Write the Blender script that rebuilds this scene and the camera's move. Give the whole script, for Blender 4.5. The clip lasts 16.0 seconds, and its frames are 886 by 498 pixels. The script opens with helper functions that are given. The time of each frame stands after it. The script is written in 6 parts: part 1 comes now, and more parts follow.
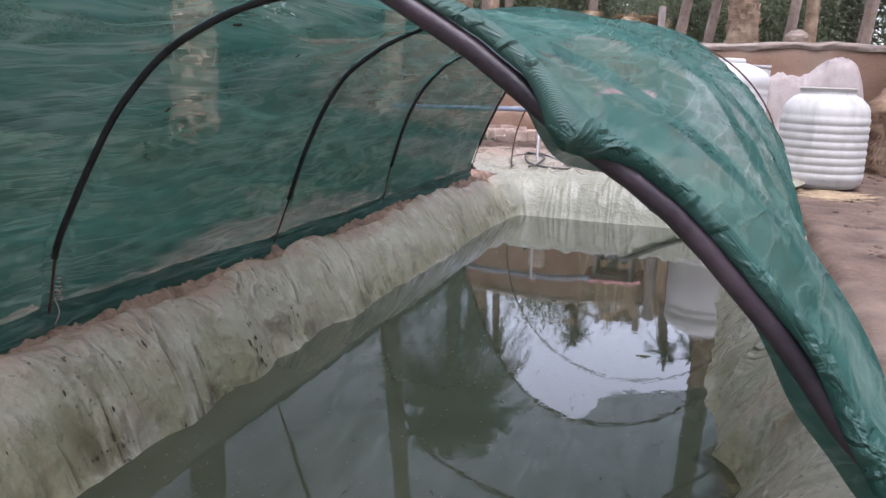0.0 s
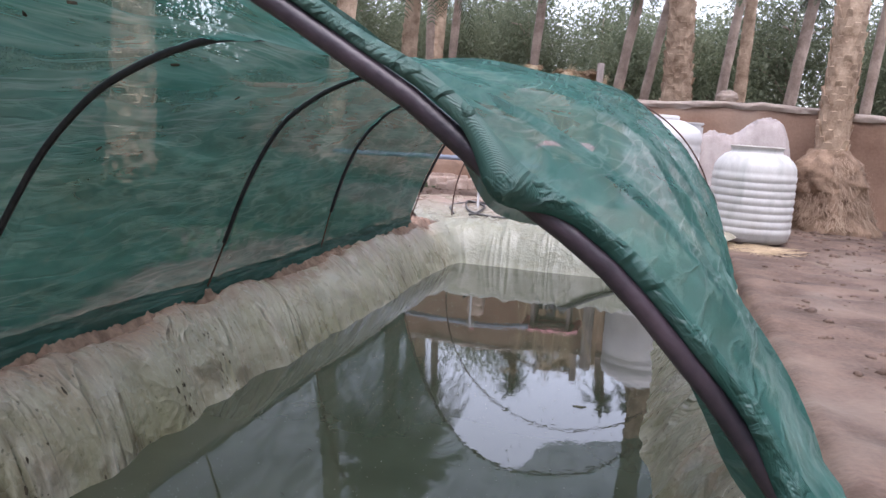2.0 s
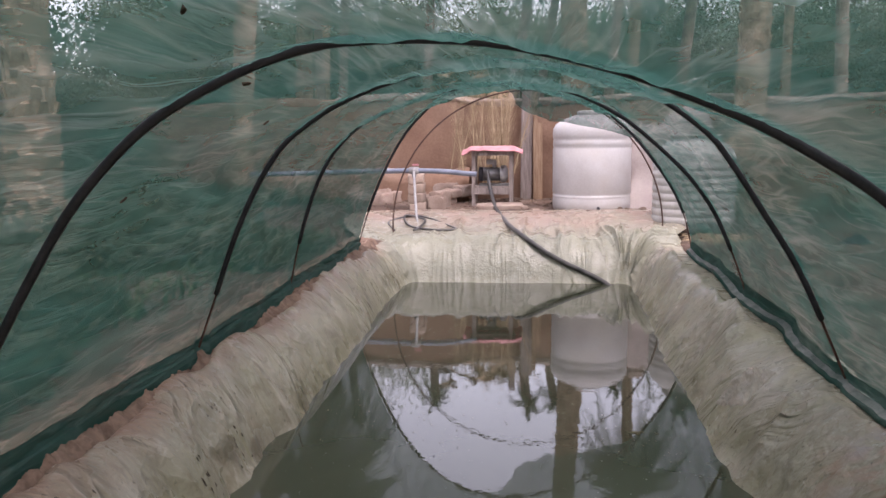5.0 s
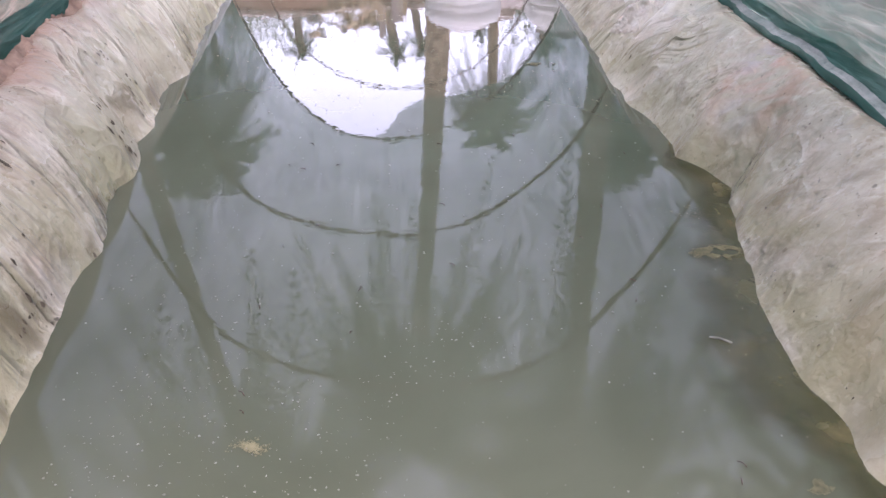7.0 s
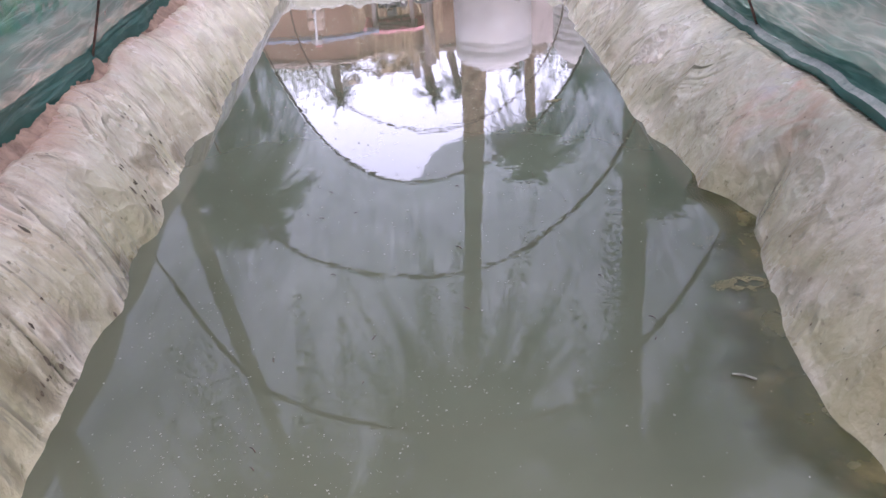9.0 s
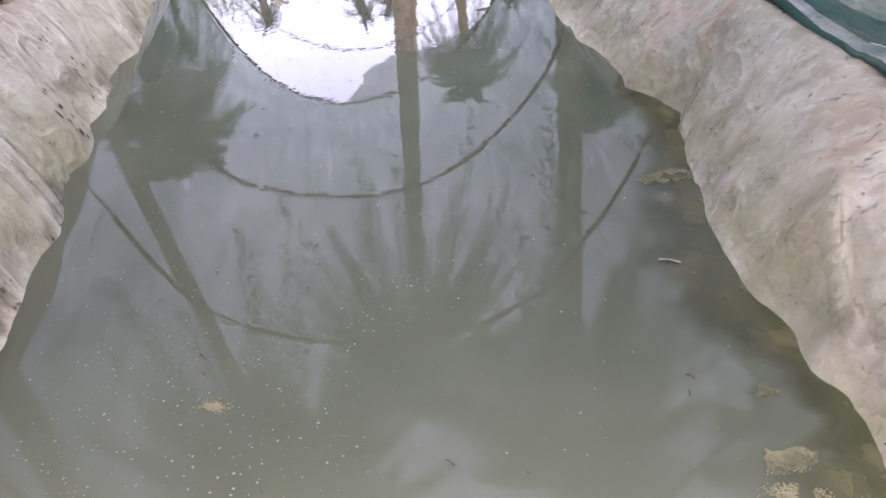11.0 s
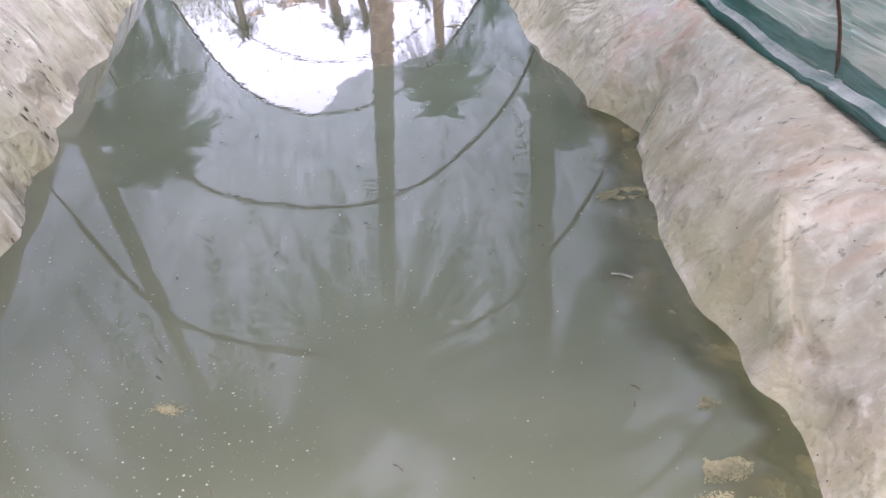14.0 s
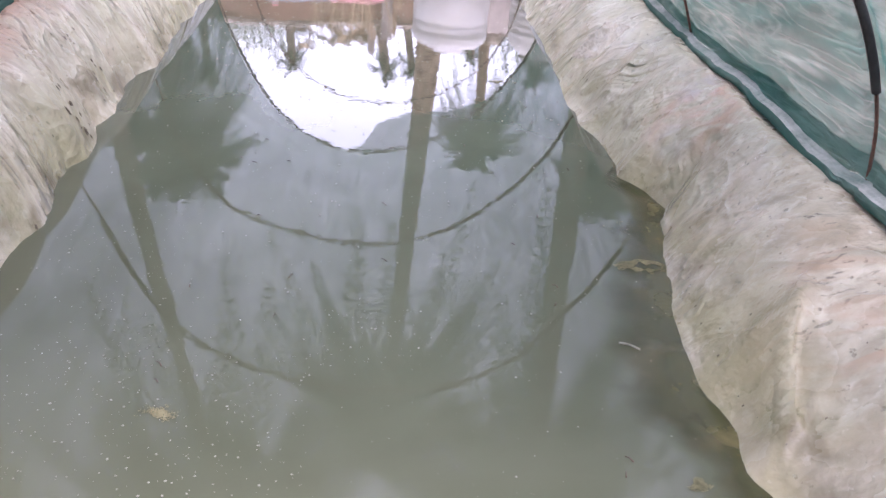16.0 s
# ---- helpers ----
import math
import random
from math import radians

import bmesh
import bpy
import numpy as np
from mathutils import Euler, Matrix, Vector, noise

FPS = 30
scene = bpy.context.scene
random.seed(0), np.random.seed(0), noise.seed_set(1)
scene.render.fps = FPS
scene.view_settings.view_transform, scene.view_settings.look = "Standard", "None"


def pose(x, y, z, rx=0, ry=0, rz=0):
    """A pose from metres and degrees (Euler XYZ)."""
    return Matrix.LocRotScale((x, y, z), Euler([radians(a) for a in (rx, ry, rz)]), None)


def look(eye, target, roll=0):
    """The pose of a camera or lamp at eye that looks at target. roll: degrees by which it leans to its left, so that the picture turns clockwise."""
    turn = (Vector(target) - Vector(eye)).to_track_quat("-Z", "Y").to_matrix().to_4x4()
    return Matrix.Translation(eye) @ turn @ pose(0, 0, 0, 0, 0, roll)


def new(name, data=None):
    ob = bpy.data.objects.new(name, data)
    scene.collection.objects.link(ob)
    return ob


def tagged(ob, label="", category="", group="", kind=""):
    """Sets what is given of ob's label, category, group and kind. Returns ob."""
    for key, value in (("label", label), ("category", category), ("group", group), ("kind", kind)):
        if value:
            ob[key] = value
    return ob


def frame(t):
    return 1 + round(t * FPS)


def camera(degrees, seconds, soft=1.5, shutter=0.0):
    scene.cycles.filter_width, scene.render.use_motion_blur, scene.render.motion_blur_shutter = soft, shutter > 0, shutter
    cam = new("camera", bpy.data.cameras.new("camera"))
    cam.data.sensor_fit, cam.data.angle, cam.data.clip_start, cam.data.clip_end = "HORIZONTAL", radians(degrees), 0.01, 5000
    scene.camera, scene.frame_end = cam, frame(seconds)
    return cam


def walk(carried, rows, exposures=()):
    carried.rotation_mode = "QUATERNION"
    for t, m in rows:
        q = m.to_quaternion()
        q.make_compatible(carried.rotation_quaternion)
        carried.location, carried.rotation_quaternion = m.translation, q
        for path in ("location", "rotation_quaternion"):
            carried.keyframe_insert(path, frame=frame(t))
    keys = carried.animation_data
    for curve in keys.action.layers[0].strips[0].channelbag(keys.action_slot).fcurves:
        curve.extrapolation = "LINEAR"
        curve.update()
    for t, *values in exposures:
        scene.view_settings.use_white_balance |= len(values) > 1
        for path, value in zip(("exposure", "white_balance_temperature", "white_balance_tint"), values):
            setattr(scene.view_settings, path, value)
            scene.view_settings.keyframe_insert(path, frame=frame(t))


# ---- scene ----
SKY = 0.15
cam = camera(57.0, 16.0)
PATH = [
    (0, (0.914, -0.666, 1.541), (0.286, 1.185, 1.119), 2.04),
    (0.5, (0.912, -0.665, 1.546), (0.281, 1.185, 1.122), 2.21),
    (1, (0.901, -0.644, 1.538), (0.286, 1.219, 1.152), 1.95),
    (1.5, (0.890, -0.613, 1.531), (0.287, 1.257, 1.155), 2.31),
    (2, (0.913, -0.635, 1.542), (0.413, 1.277, 1.239), 3.88),
    (2.5, (0.851, -0.584, 1.515), (0.313, 1.309, 1.158), 3.48),
    (3, (0.735, -0.495, 1.537), (0.090, 1.365, 1.187), 2.93),
    (3.2, (0.695, -0.439, 1.565), (0.116, 1.464, 1.358), 1.48),
    (5.3, (-0.062, -0.246, 1.532), (-0.221, 1.722, 1.212), 0.74),
    (5.5, (-0.105, -0.250, 1.527), (-0.264, 1.683, 1.039), 2.61),
    (6, (-0.179, -0.282, 1.497), (-0.056, 1.553, 0.711), 0.73),
    (6.5, (-0.264, -0.276, 1.469), (0.052, 1.434, 0.481), 4.35),
    (7, (-0.190, -0.251, 1.456), (-0.066, 1.442, 0.399), 0.36),
    (7.5, (-0.099, -0.215, 1.445), (-0.015, 1.466, 0.364), -2.63),
    (8, (-0.085, -0.211, 1.451), (-0.097, 1.487, 0.395), -3.54),
    (8.5, (-0.077, -0.217, 1.459), (-0.069, 1.506, 0.443), -4.39),
    (9, (-0.068, -0.224, 1.459), (-0.062, 1.522, 0.485), -4.30),
    (9.5, (-0.036, -0.228, 1.401), (0.032, 1.440, 0.300), -1.94),
    (9.7, (-0.028, -0.216, 1.419), (0.023, 1.412, 0.259), -3.10),
    (11.8, (-0.081, -0.359, 1.439), (0.066, 1.285, 0.309), -5.21),
    (12, (-0.027, -0.355, 1.425), (0.038, 1.294, 0.296), -5.74),
    (12.5, (-0.035, -0.359, 1.437), (0.119, 1.299, 0.329), -3.37),
    (13, (-0.052, -0.362, 1.449), (0.064, 1.302, 0.345), -4.33),
    (13.5, (-0.028, -0.356, 1.436), (0.077, 1.287, 0.301), -4.10),
    (14, (-0.021, -0.362, 1.450), (0.175, 1.288, 0.336), -2.41),
    (14.5, (0.029, -0.355, 1.423), (0.212, 1.287, 0.296), -3.04),
    (15, (0.044, -0.354, 1.439), (0.104, 1.341, 0.378), -1.79),
    (15.5, (0.032, -0.357, 1.460), (0.081, 1.381, 0.472), -0.35),
    (16, (-0.023, -0.383, 1.435), (0.140, 1.338, 0.429), 4.92),
]
walk(cam, [(t, look(e, g, r)) for t, e, g, r in PATH], [(0.0, 2.07, 6050, 21), (3.2, 2.03, 6050, 23), (5.5, 1.98, 6700, 31), (6.0, 2.91, 6500, 34), (6.6, 3.42, 6150, 37), (9.5, 3.3, 6100, 38), (14.0, 3.6, 6100, 37), (16.0, 3.51, 6100, 37)])

# ---- light ----
world = bpy.data.worlds.new("sky")
scene.world = world
world.use_nodes = True
wn, wl = world.node_tree.nodes, world.node_tree.links
sky = wn.new("ShaderNodeTexSky")
sky.sky_type, sky.sun_disc = "NISHITA", False
sky.sun_elevation, sky.sun_rotation = radians(68), radians(158)
sky.air_density, sky.dust_density, sky.ozone_density = 1.0, 1.5, 1.0
pale = wn.new("ShaderNodeHueSaturation")
pale.inputs["Saturation"].default_value = 0.35
wl.new(sky.outputs["Color"], pale.inputs["Color"])
wl.new(pale.outputs["Color"], wn["Background"].inputs["Color"])
wn["Background"].inputs["Strength"].default_value = SKY

sun = new("sun", bpy.data.lights.new("sun", "SUN"))
sun.data.energy, sun.data.angle, sun.data.color = 0.5, radians(40), (1.0, 0.95, 0.88)
sun.matrix_world = look((1.82, -4.52, 12.05), (0, 0, 0))

# ---- tools ----
RNG = np.random.default_rng(7)


TABLES = {}


def value_noise(x, y, seed=0):
    """Smooth noise from -1 to 1 on a grid of step 1."""
    if seed not in TABLES:
        TABLES[seed] = np.random.default_rng(seed).uniform(-1, 1, (128, 128))
    table = TABLES[seed]
    x, y = np.broadcast_arrays(np.asarray(x, float), np.asarray(y, float))
    i, j = np.floor(x).astype(int), np.floor(y).astype(int)
    u, v = x - i, y - j
    u, v = u * u * (3 - 2 * u), v * v * (3 - 2 * v)
    a, b = table[i % 128, j % 128], table[(i + 1) % 128, j % 128]
    c, d = table[i % 128, (j + 1) % 128], table[(i + 1) % 128, (j + 1) % 128]
    return (a * (1 - u) + b * u) * (1 - v) + (c * (1 - u) + d * u) * v


def fbm(x, y, seed=0, octaves=4, fall=0.5):
    total, gain = 0.0, 1.0
    for n in range(octaves):
        total = total + gain * value_noise(np.asarray(x) * 2**n + 17.3 * n, np.asarray(y) * 2**n + 9.1 * n, seed + n)
        gain *= fall
    return total


def ridged(x, y, seed=0, octaves=3):
    total, gain = 0.0, 1.0
    for n in range(octaves):
        total = total + gain * (1 - 2 * np.abs(value_noise(np.asarray(x) * 2**n + 5.7 * n, np.asarray(y) * 2**n + 3.3 * n, seed + n)))
        gain *= 0.5
    return total


def crease(x, y, seed=0, sharp=4.0):
    """Narrow raised folds with wide flats between them."""
    return (1 - np.abs(value_noise(x, y, seed))) ** sharp


def smooth(a, b, x):
    t = np.clip((np.asarray(x, float) - a) / (b - a), 0, 1)
    return t * t * (3 - 2 * t)


def mesh_of(name, verts, faces, material, soft=True):
    me = bpy.data.meshes.new(name)
    me.from_pydata(np.asarray(verts).tolist(), [], np.asarray(faces).tolist() if isinstance(faces, np.ndarray) else faces)
    me.materials.append(material)
    if soft:
        me.polygons.foreach_set("use_smooth", [True] * len(me.polygons))
    me.update()
    return me


def grid_mesh(name, points, material, closed=False, uv=None):
    """A sheet from an array n x m x 3 of points; closed: the first index wraps."""
    n, m = points.shape[:2]
    ids = np.arange(n * m).reshape(n, m)
    if closed:
        ids = np.vstack([ids, ids[:1]])
    faces = np.stack([ids[:-1, :-1], ids[1:, :-1], ids[1:, 1:], ids[:-1, 1:]], -1).reshape(-1, 4)
    me = mesh_of(name, points.reshape(-1, 3), faces, material)
    if uv is not None:
        layer = me.uv_layers.new(name="lay")
        flat = np.asarray(uv, np.float32).reshape(-1, 2)[faces.reshape(-1)]
        layer.data.foreach_set("uv", flat.reshape(-1))
    return me


def child(name, data, parent, label=""):
    ob = new(name, data)
    ob.parent = parent
    return tagged(ob, label)


def part(name, bm, material, parent, label="", soft=False):
    """Links a bmesh as one mesh object under a thing or part."""
    me = bpy.data.meshes.new(name)
    bm.to_mesh(me)
    bm.free()
    me.materials.append(material)
    if soft:
        me.polygons.foreach_set("use_smooth", [True] * len(me.polygons))
    return child(name, me, parent, label)


def thing(name, label, category, at=(0, 0, 0), group="", kind="", turn=0):
    ob = new(name)
    ob.matrix_world = pose(*at, 0, 0, turn)
    ob.empty_display_size = 0.1
    return tagged(ob, label, category, group, kind)


def box(bm, size, at=(0, 0, 0), turn=(0, 0, 0), bevel=0.0, rough=0.0):
    made = bmesh.ops.create_cube(bm, size=1, matrix=pose(*at, *turn) @ Matrix.Diagonal((*size, 1)))["verts"]
    if rough:
        for v in made:
            v.co += Vector([random.uniform(-rough, rough) for _ in range(3)])
    if bevel:
        edges = {e for v in made for e in v.link_edges}
        bmesh.ops.bevel(bm, geom=list(edges), offset=bevel, segments=2, affect="EDGES")
    return bm


def spline(points, steps=8):
    """A smooth line through the points."""
    p = np.asarray(points, float)
    q = np.vstack([2 * p[0] - p[1], p, 2 * p[-1] - p[-2]])
    out = []
    for a, b, c, d in zip(q[:-3], q[1:-2], q[2:-1], q[3:]):
        for t in np.arange(steps) / steps:
            out.append(0.5 * (2 * b + (c - a) * t + (2 * a - 5 * b + 4 * c - d) * t**2 + (3 * b - a - 3 * c + d) * t**3))
    return np.array(out + [p[-1]])


def tube(bm, line, radius, sides=10):
    """A round tube along a line; radius: one number or one for each point."""
    line = np.asarray(line, float)
    radius = np.broadcast_to(radius, len(line))
    rings, side = [], None
    for k, p in enumerate(line):
        way = Vector(line[min(k + 1, len(line) - 1)] - line[max(k - 1, 0)]).normalized()
        side = (side - way * side.dot(way)).normalized() if side else way.orthogonal().normalized()
        up = way.cross(side)
        rings.append([bm.verts.new(Vector(p) + float(radius[k]) * (math.cos(a) * side + math.sin(a) * up)) for a in (2 * math.pi * n / sides for n in range(sides))])
    for r, s in zip(rings, rings[1:]):
        for n in range(sides):
            bm.faces.new((r[n], r[(n + 1) % sides], s[(n + 1) % sides], s[n])).smooth = True
    bm.faces.new(rings[0][::-1])
    bm.faces.new(rings[-1])
    return bm


def lathe(bm, profile, sides=48):
    """A turned body from (radius, height) pairs, closed at both ends."""
    rings = [[bm.verts.new((r * math.cos(a), r * math.sin(a), z)) for a in (2 * math.pi * n / sides for n in range(sides))] for r, z in profile]
    for r, s in zip(rings, rings[1:]):
        for n in range(sides):
            bm.faces.new((r[n], r[(n + 1) % sides], s[(n + 1) % sides], s[n])).smooth = True
    bm.faces.new(rings[0][::-1])
    bm.faces.new(rings[-1])
    return bm


# ---- materials ----
def surface(name, dark, light, scale=4.0, rough=0.8, bump=0.3, fine=60.0, stain=None, stain_scale=1.2, stain_amount=0.5, metal=0.0, stretch=(1, 1, 1), by_object=0.0, specular=0.4):
    """A procedural surface: broad mottling, fine grain, stains with a shape of their own, relief."""
    m = bpy.data.materials.new(name)
    m.use_nodes = True
    n, l = m.node_tree.nodes, m.node_tree.links
    p = n["Principled BSDF"]
    co = n.new("ShaderNodeTexCoord")
    mp = n.new("ShaderNodeMapping")
    mp.inputs["Scale"].default_value = stretch
    l.new(co.outputs["Object"], mp.inputs["Vector"])
    broad, grain = n.new("ShaderNodeTexNoise"), n.new("ShaderNodeTexNoise")
    broad.inputs["Scale"].default_value, broad.inputs["Detail"].default_value = scale, 6
    grain.inputs["Scale"].default_value, grain.inputs["Detail"].default_value = fine, 4
    for t in (broad, grain):
        l.new(mp.outputs["Vector"], t.inputs["Vector"])
    mix = n.new("ShaderNodeMath")
    mix.operation = "MULTIPLY_ADD"
    mix.inputs[1].default_value = 0.35
    l.new(grain.outputs["Fac"], mix.inputs[0])
    l.new(broad.outputs["Fac"], mix.inputs[2])
    ramp = n.new("ShaderNodeValToRGB")
    ramp.color_ramp.elements[0].position, ramp.color_ramp.elements[1].position = 0.45, 0.9
    ramp.color_ramp.elements[0].color, ramp.color_ramp.elements[1].color = (*dark, 1), (*light, 1)
    l.new(mix.outputs[0], ramp.inputs["Fac"])
    colour = ramp.outputs["Color"]
    if stain:
        s = n.new("ShaderNodeTexNoise")
        s.inputs["Scale"].default_value, s.inputs["Detail"].default_value, s.inputs["Distortion"].default_value = stain_scale, 8, 0.6
        l.new(mp.outputs["Vector"], s.inputs["Vector"])
        r2 = n.new("ShaderNodeValToRGB")
        r2.color_ramp.elements[0].position, r2.color_ramp.elements[1].position = 0.52, 0.7
        r2.color_ramp.elements[1].color = (stain_amount,) * 3 + (1,)
        l.new(s.outputs["Fac"], r2.inputs["Fac"])
        mx = n.new("ShaderNodeMix")
        mx.data_type = "RGBA"
        mx.inputs[7].default_value = (*stain, 1)
        l.new(r2.outputs["Color"], mx.inputs[0])
        l.new(colour, mx.inputs[6])
        colour = mx.outputs[2]
    if by_object:
        oi, hs, mr = n.new("ShaderNodeObjectInfo"), n.new("ShaderNodeHueSaturation"), n.new("ShaderNodeMapRange")
        mr.inputs["To Min"].default_value, mr.inputs["To Max"].default_value = 1 - by_object, 1 + by_object
        l.new(oi.outputs["Random"], mr.inputs["Value"])
        l.new(mr.outputs["Result"], hs.inputs["Value"])
        l.new(colour, hs.inputs["Color"])
        colour = hs.outputs["Color"]
    l.new(colour, p.inputs["Base Color"])
    rr = n.new("ShaderNodeMapRange")
    rr.inputs["To Min"].default_value, rr.inputs["To Max"].default_value = max(rough - 0.12, 0.02), min(rough + 0.12, 1)
    l.new(broad.outputs["Fac"], rr.inputs["Value"])
    l.new(rr.outputs["Result"], p.inputs["Roughness"])
    p.inputs["Metallic"].default_value = metal
    p.inputs["Specular IOR Level"].default_value = specular
    if bump:
        b = n.new("ShaderNodeBump")
        b.inputs["Strength"].default_value, b.inputs["Distance"].default_value = bump, 0.02
        l.new(mix.outputs[0], b.inputs["Height"])
        l.new(b.outputs["Normal"], p.inputs["Normal"])
    return m


def net_cloth(name, cover, tone=1.0, thin=0.0):
    """Woven green shade net: part of the light goes straight through the holes, part is scattered by the threads."""
    m = bpy.data.materials.new(name)
    m.use_nodes = True
    n, l = m.node_tree.nodes, m.node_tree.links
    n.remove(n["Principled BSDF"])
    out = n["Material Output"]
    uv = n.new("ShaderNodeUVMap")
    co = n.new("ShaderNodeTexCoord")
    # streaks of stretched and bunched threads
    mp = n.new("ShaderNodeMapping")
    mp.inputs["Scale"].default_value, mp.inputs["Rotation"].default_value = (2.4, 0.8, 2.4), (radians(24), 0, 0)
    l.new(co.outputs["Object"], mp.inputs["Vector"])
    streak, patch = n.new("ShaderNodeTexNoise"), n.new("ShaderNodeTexNoise")
    streak.inputs["Scale"].default_value, streak.inputs["Detail"].default_value, streak.inputs["Distortion"].default_value = 2.4, 6, 0.5
    patch.inputs["Scale"].default_value, patch.inputs["Detail"].default_value = 1.6, 6
    l.new(mp.outputs["Vector"], streak.inputs["Vector"])
    l.new(co.outputs["Object"], patch.inputs["Vector"])
    ramp = n.new("ShaderNodeValToRGB")
    e = ramp.color_ramp.elements
    e[0].position, e[0].color = 0.3, (0.022 * tone, 0.100 * tone, 0.080 * tone, 1)
    e[1].position, e[1].color = 0.75, (0.050 * tone, 0.172 * tone, 0.140 * tone, 1)
    l.new(streak.outputs["Fac"], ramp.inputs["Fac"])
    # fine pulled wrinkles in two directions
    ridges = []
    for turn, seed in ((38, 0.0), (-30, 7.3)):
        mw, tw, ab, pw = n.new("ShaderNodeMapping"), n.new("ShaderNodeTexNoise"), n.new("ShaderNodeMath"), n.new("ShaderNodeMapRange")
        mw.inputs["Scale"].default_value, mw.inputs["Rotation"].default_value, mw.inputs["Location"].default_value = (5.0, 0.8, 5.0), (radians(turn), radians(12), radians(turn)), (seed, seed, 0)
        tw.inputs["Scale"].default_value, tw.inputs["Detail"].default_value, tw.inputs["Distortion"].default_value = 1.6, 5, 0.5
        l.new(co.outputs["Object"], mw.inputs["Vector"])
        l.new(mw.outputs["Vector"], tw.inputs["Vector"])
        ab.operation = "PINGPONG"
        ab.inputs[1].default_value = 0.5
        l.new(tw.outputs["Fac"], ab.inputs[0])
        pw.inputs["From Min"].default_value, pw.inputs["From Max"].default_value = 0.455, 0.5
        l.new(ab.outputs[0], pw.inputs["Value"])
        ridges.append(pw.outputs["Result"])
    both = n.new("ShaderNodeMath")
    both.operation = "MAXIMUM"
    l.new(ridges[0], both.inputs[0])
    l.new(ridges[1], both.inputs[1])
    here = n.new("ShaderNodeMath")
    here.operation = "MULTIPLY"
    l.new(both.outputs[0], here.inputs[0])
    l.new(patch.outputs["Fac"], here.inputs[1])
    soft = n.new("ShaderNodeMath")
    soft.operation = "MULTIPLY"
    soft.inputs[1].default_value = 0.85
    l.new(here.outputs[0], soft.inputs[0])
    # light caught along the wrinkles, put in as a lighter colour
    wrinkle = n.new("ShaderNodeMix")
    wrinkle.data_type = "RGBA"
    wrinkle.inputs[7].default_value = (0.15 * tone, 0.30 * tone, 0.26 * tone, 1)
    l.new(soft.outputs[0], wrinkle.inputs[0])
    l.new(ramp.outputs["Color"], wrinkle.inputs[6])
    dusty = n.new("ShaderNodeMix")
    dusty.data_type = "RGBA"
    dusty.inputs[7].default_value = (0.24, 0.30, 0.25, 1)
    dr = n.new("ShaderNodeMapRange")
    dr.inputs["From Min"].default_value, dr.inputs["From Max"].default_value, dr.inputs["To Max"].default_value = 0.5, 0.78, 0.40
    l.new(patch.outputs["Fac"], dr.inputs["Value"])
    l.new(dr.outputs["Result"], dusty.inputs[0])
    l.new(wrinkle.outputs[2], dusty.inputs[6])
    # weave
    wv = n.new("ShaderNodeTexWave")
    wv.bands_direction = "Y"
    wv.inputs["Scale"].default_value, wv.inputs["Distortion"].default_value = 260.0, 1.5
    l.new(co.outputs["Object"], wv.inputs["Vector"])
    bp = n.new("ShaderNodeBump")
    bp.inputs["Strength"].default_value, bp.inputs["Distance"].default_value = 0.25, 0.004
    l.new(wv.outputs["Fac"], bp.inputs["Height"])
    bp2 = n.new("ShaderNodeBump")
    bp2.inputs["Strength"].default_value, bp2.inputs["Distance"].default_value = 0.5, 0.018
    l.new(streak.outputs["Fac"], bp2.inputs["Height"])
    l.new(bp.outputs["Normal"], bp2.inputs["Normal"])
    bp3 = n.new("ShaderNodeBump")
    bp3.inputs["Strength"].default_value, bp3.inputs["Distance"].default_value = 0.8, 0.014
    l.new(here.outputs[0], bp3.inputs["Height"])
    l.new(bp2.outputs["Normal"], bp3.inputs["Normal"])
    dif, tra, gls = n.new("ShaderNodeBsdfDiffuse"), n.new("ShaderNodeBsdfTranslucent"), n.new("ShaderNodeBsdfGlossy")
    gls.inputs["Roughness"].default_value = 0.45
    m1, m2, m3 = n.new("ShaderNodeMixShader"), n.new("ShaderNodeMixShader"), n.new("ShaderNodeMixShader")
    m1.inputs[0].default_value = 0.32
    l.new(dif.outputs[0], m1.inputs[1])
    l.new(tra.outputs[0], m1.inputs[2])
    m2.inputs[0].default_value = 0.04
    l.new(m1.outputs[0], m2.inputs[1])
    l.new(gls.outputs[0], m2.inputs[2])
    clear = n.new("ShaderNodeBsdfTransparent")
    clear.inputs["Color"].default_value = (0.97, 1.0, 0.985, 1)
    cov = n.new("ShaderNodeMapRange")
    cov.inputs["From Min"].default_value, cov.inputs["From Max"].default_value = 0.3, 0.7
    cov.inputs["To Min"].default_value, cov.inputs["To Max"].default_value = cover - 0.06, cover + 0.06
    l.new(streak.outputs["Fac"], cov.inputs["Value"])
    # cover falls with height, standing in for the clearer steep view through the roof
    sep, worn, less = n.new("ShaderNodeSeparateXYZ"), n.new("ShaderNodeMapRange"), n.new("ShaderNodeMath")
    l.new(co.outputs["Object"], sep.inputs[0])
    worn.inputs["From Min"].default_value, worn.inputs["From Max"].default_value, worn.inputs["To Max"].default_value = 1.20, 1.65, thin
    tilt = n.new("ShaderNodeMath")
    tilt.operation = "MULTIPLY_ADD"
    tilt.inputs[1].default_value = -0.08
    l.new(sep.outputs["X"], tilt.inputs[0])
    l.new(sep.outputs["Z"], tilt.inputs[2])
    l.new(tilt.outputs[0], worn.inputs["Value"])
    less.operation = "SUBTRACT"
    l.new(cov.outputs["Result"], less.inputs[0])
    l.new(worn.outputs["Result"], less.inputs[1])
    pulled = n.new("ShaderNodeMath")
    pulled.operation = "MULTIPLY_ADD"
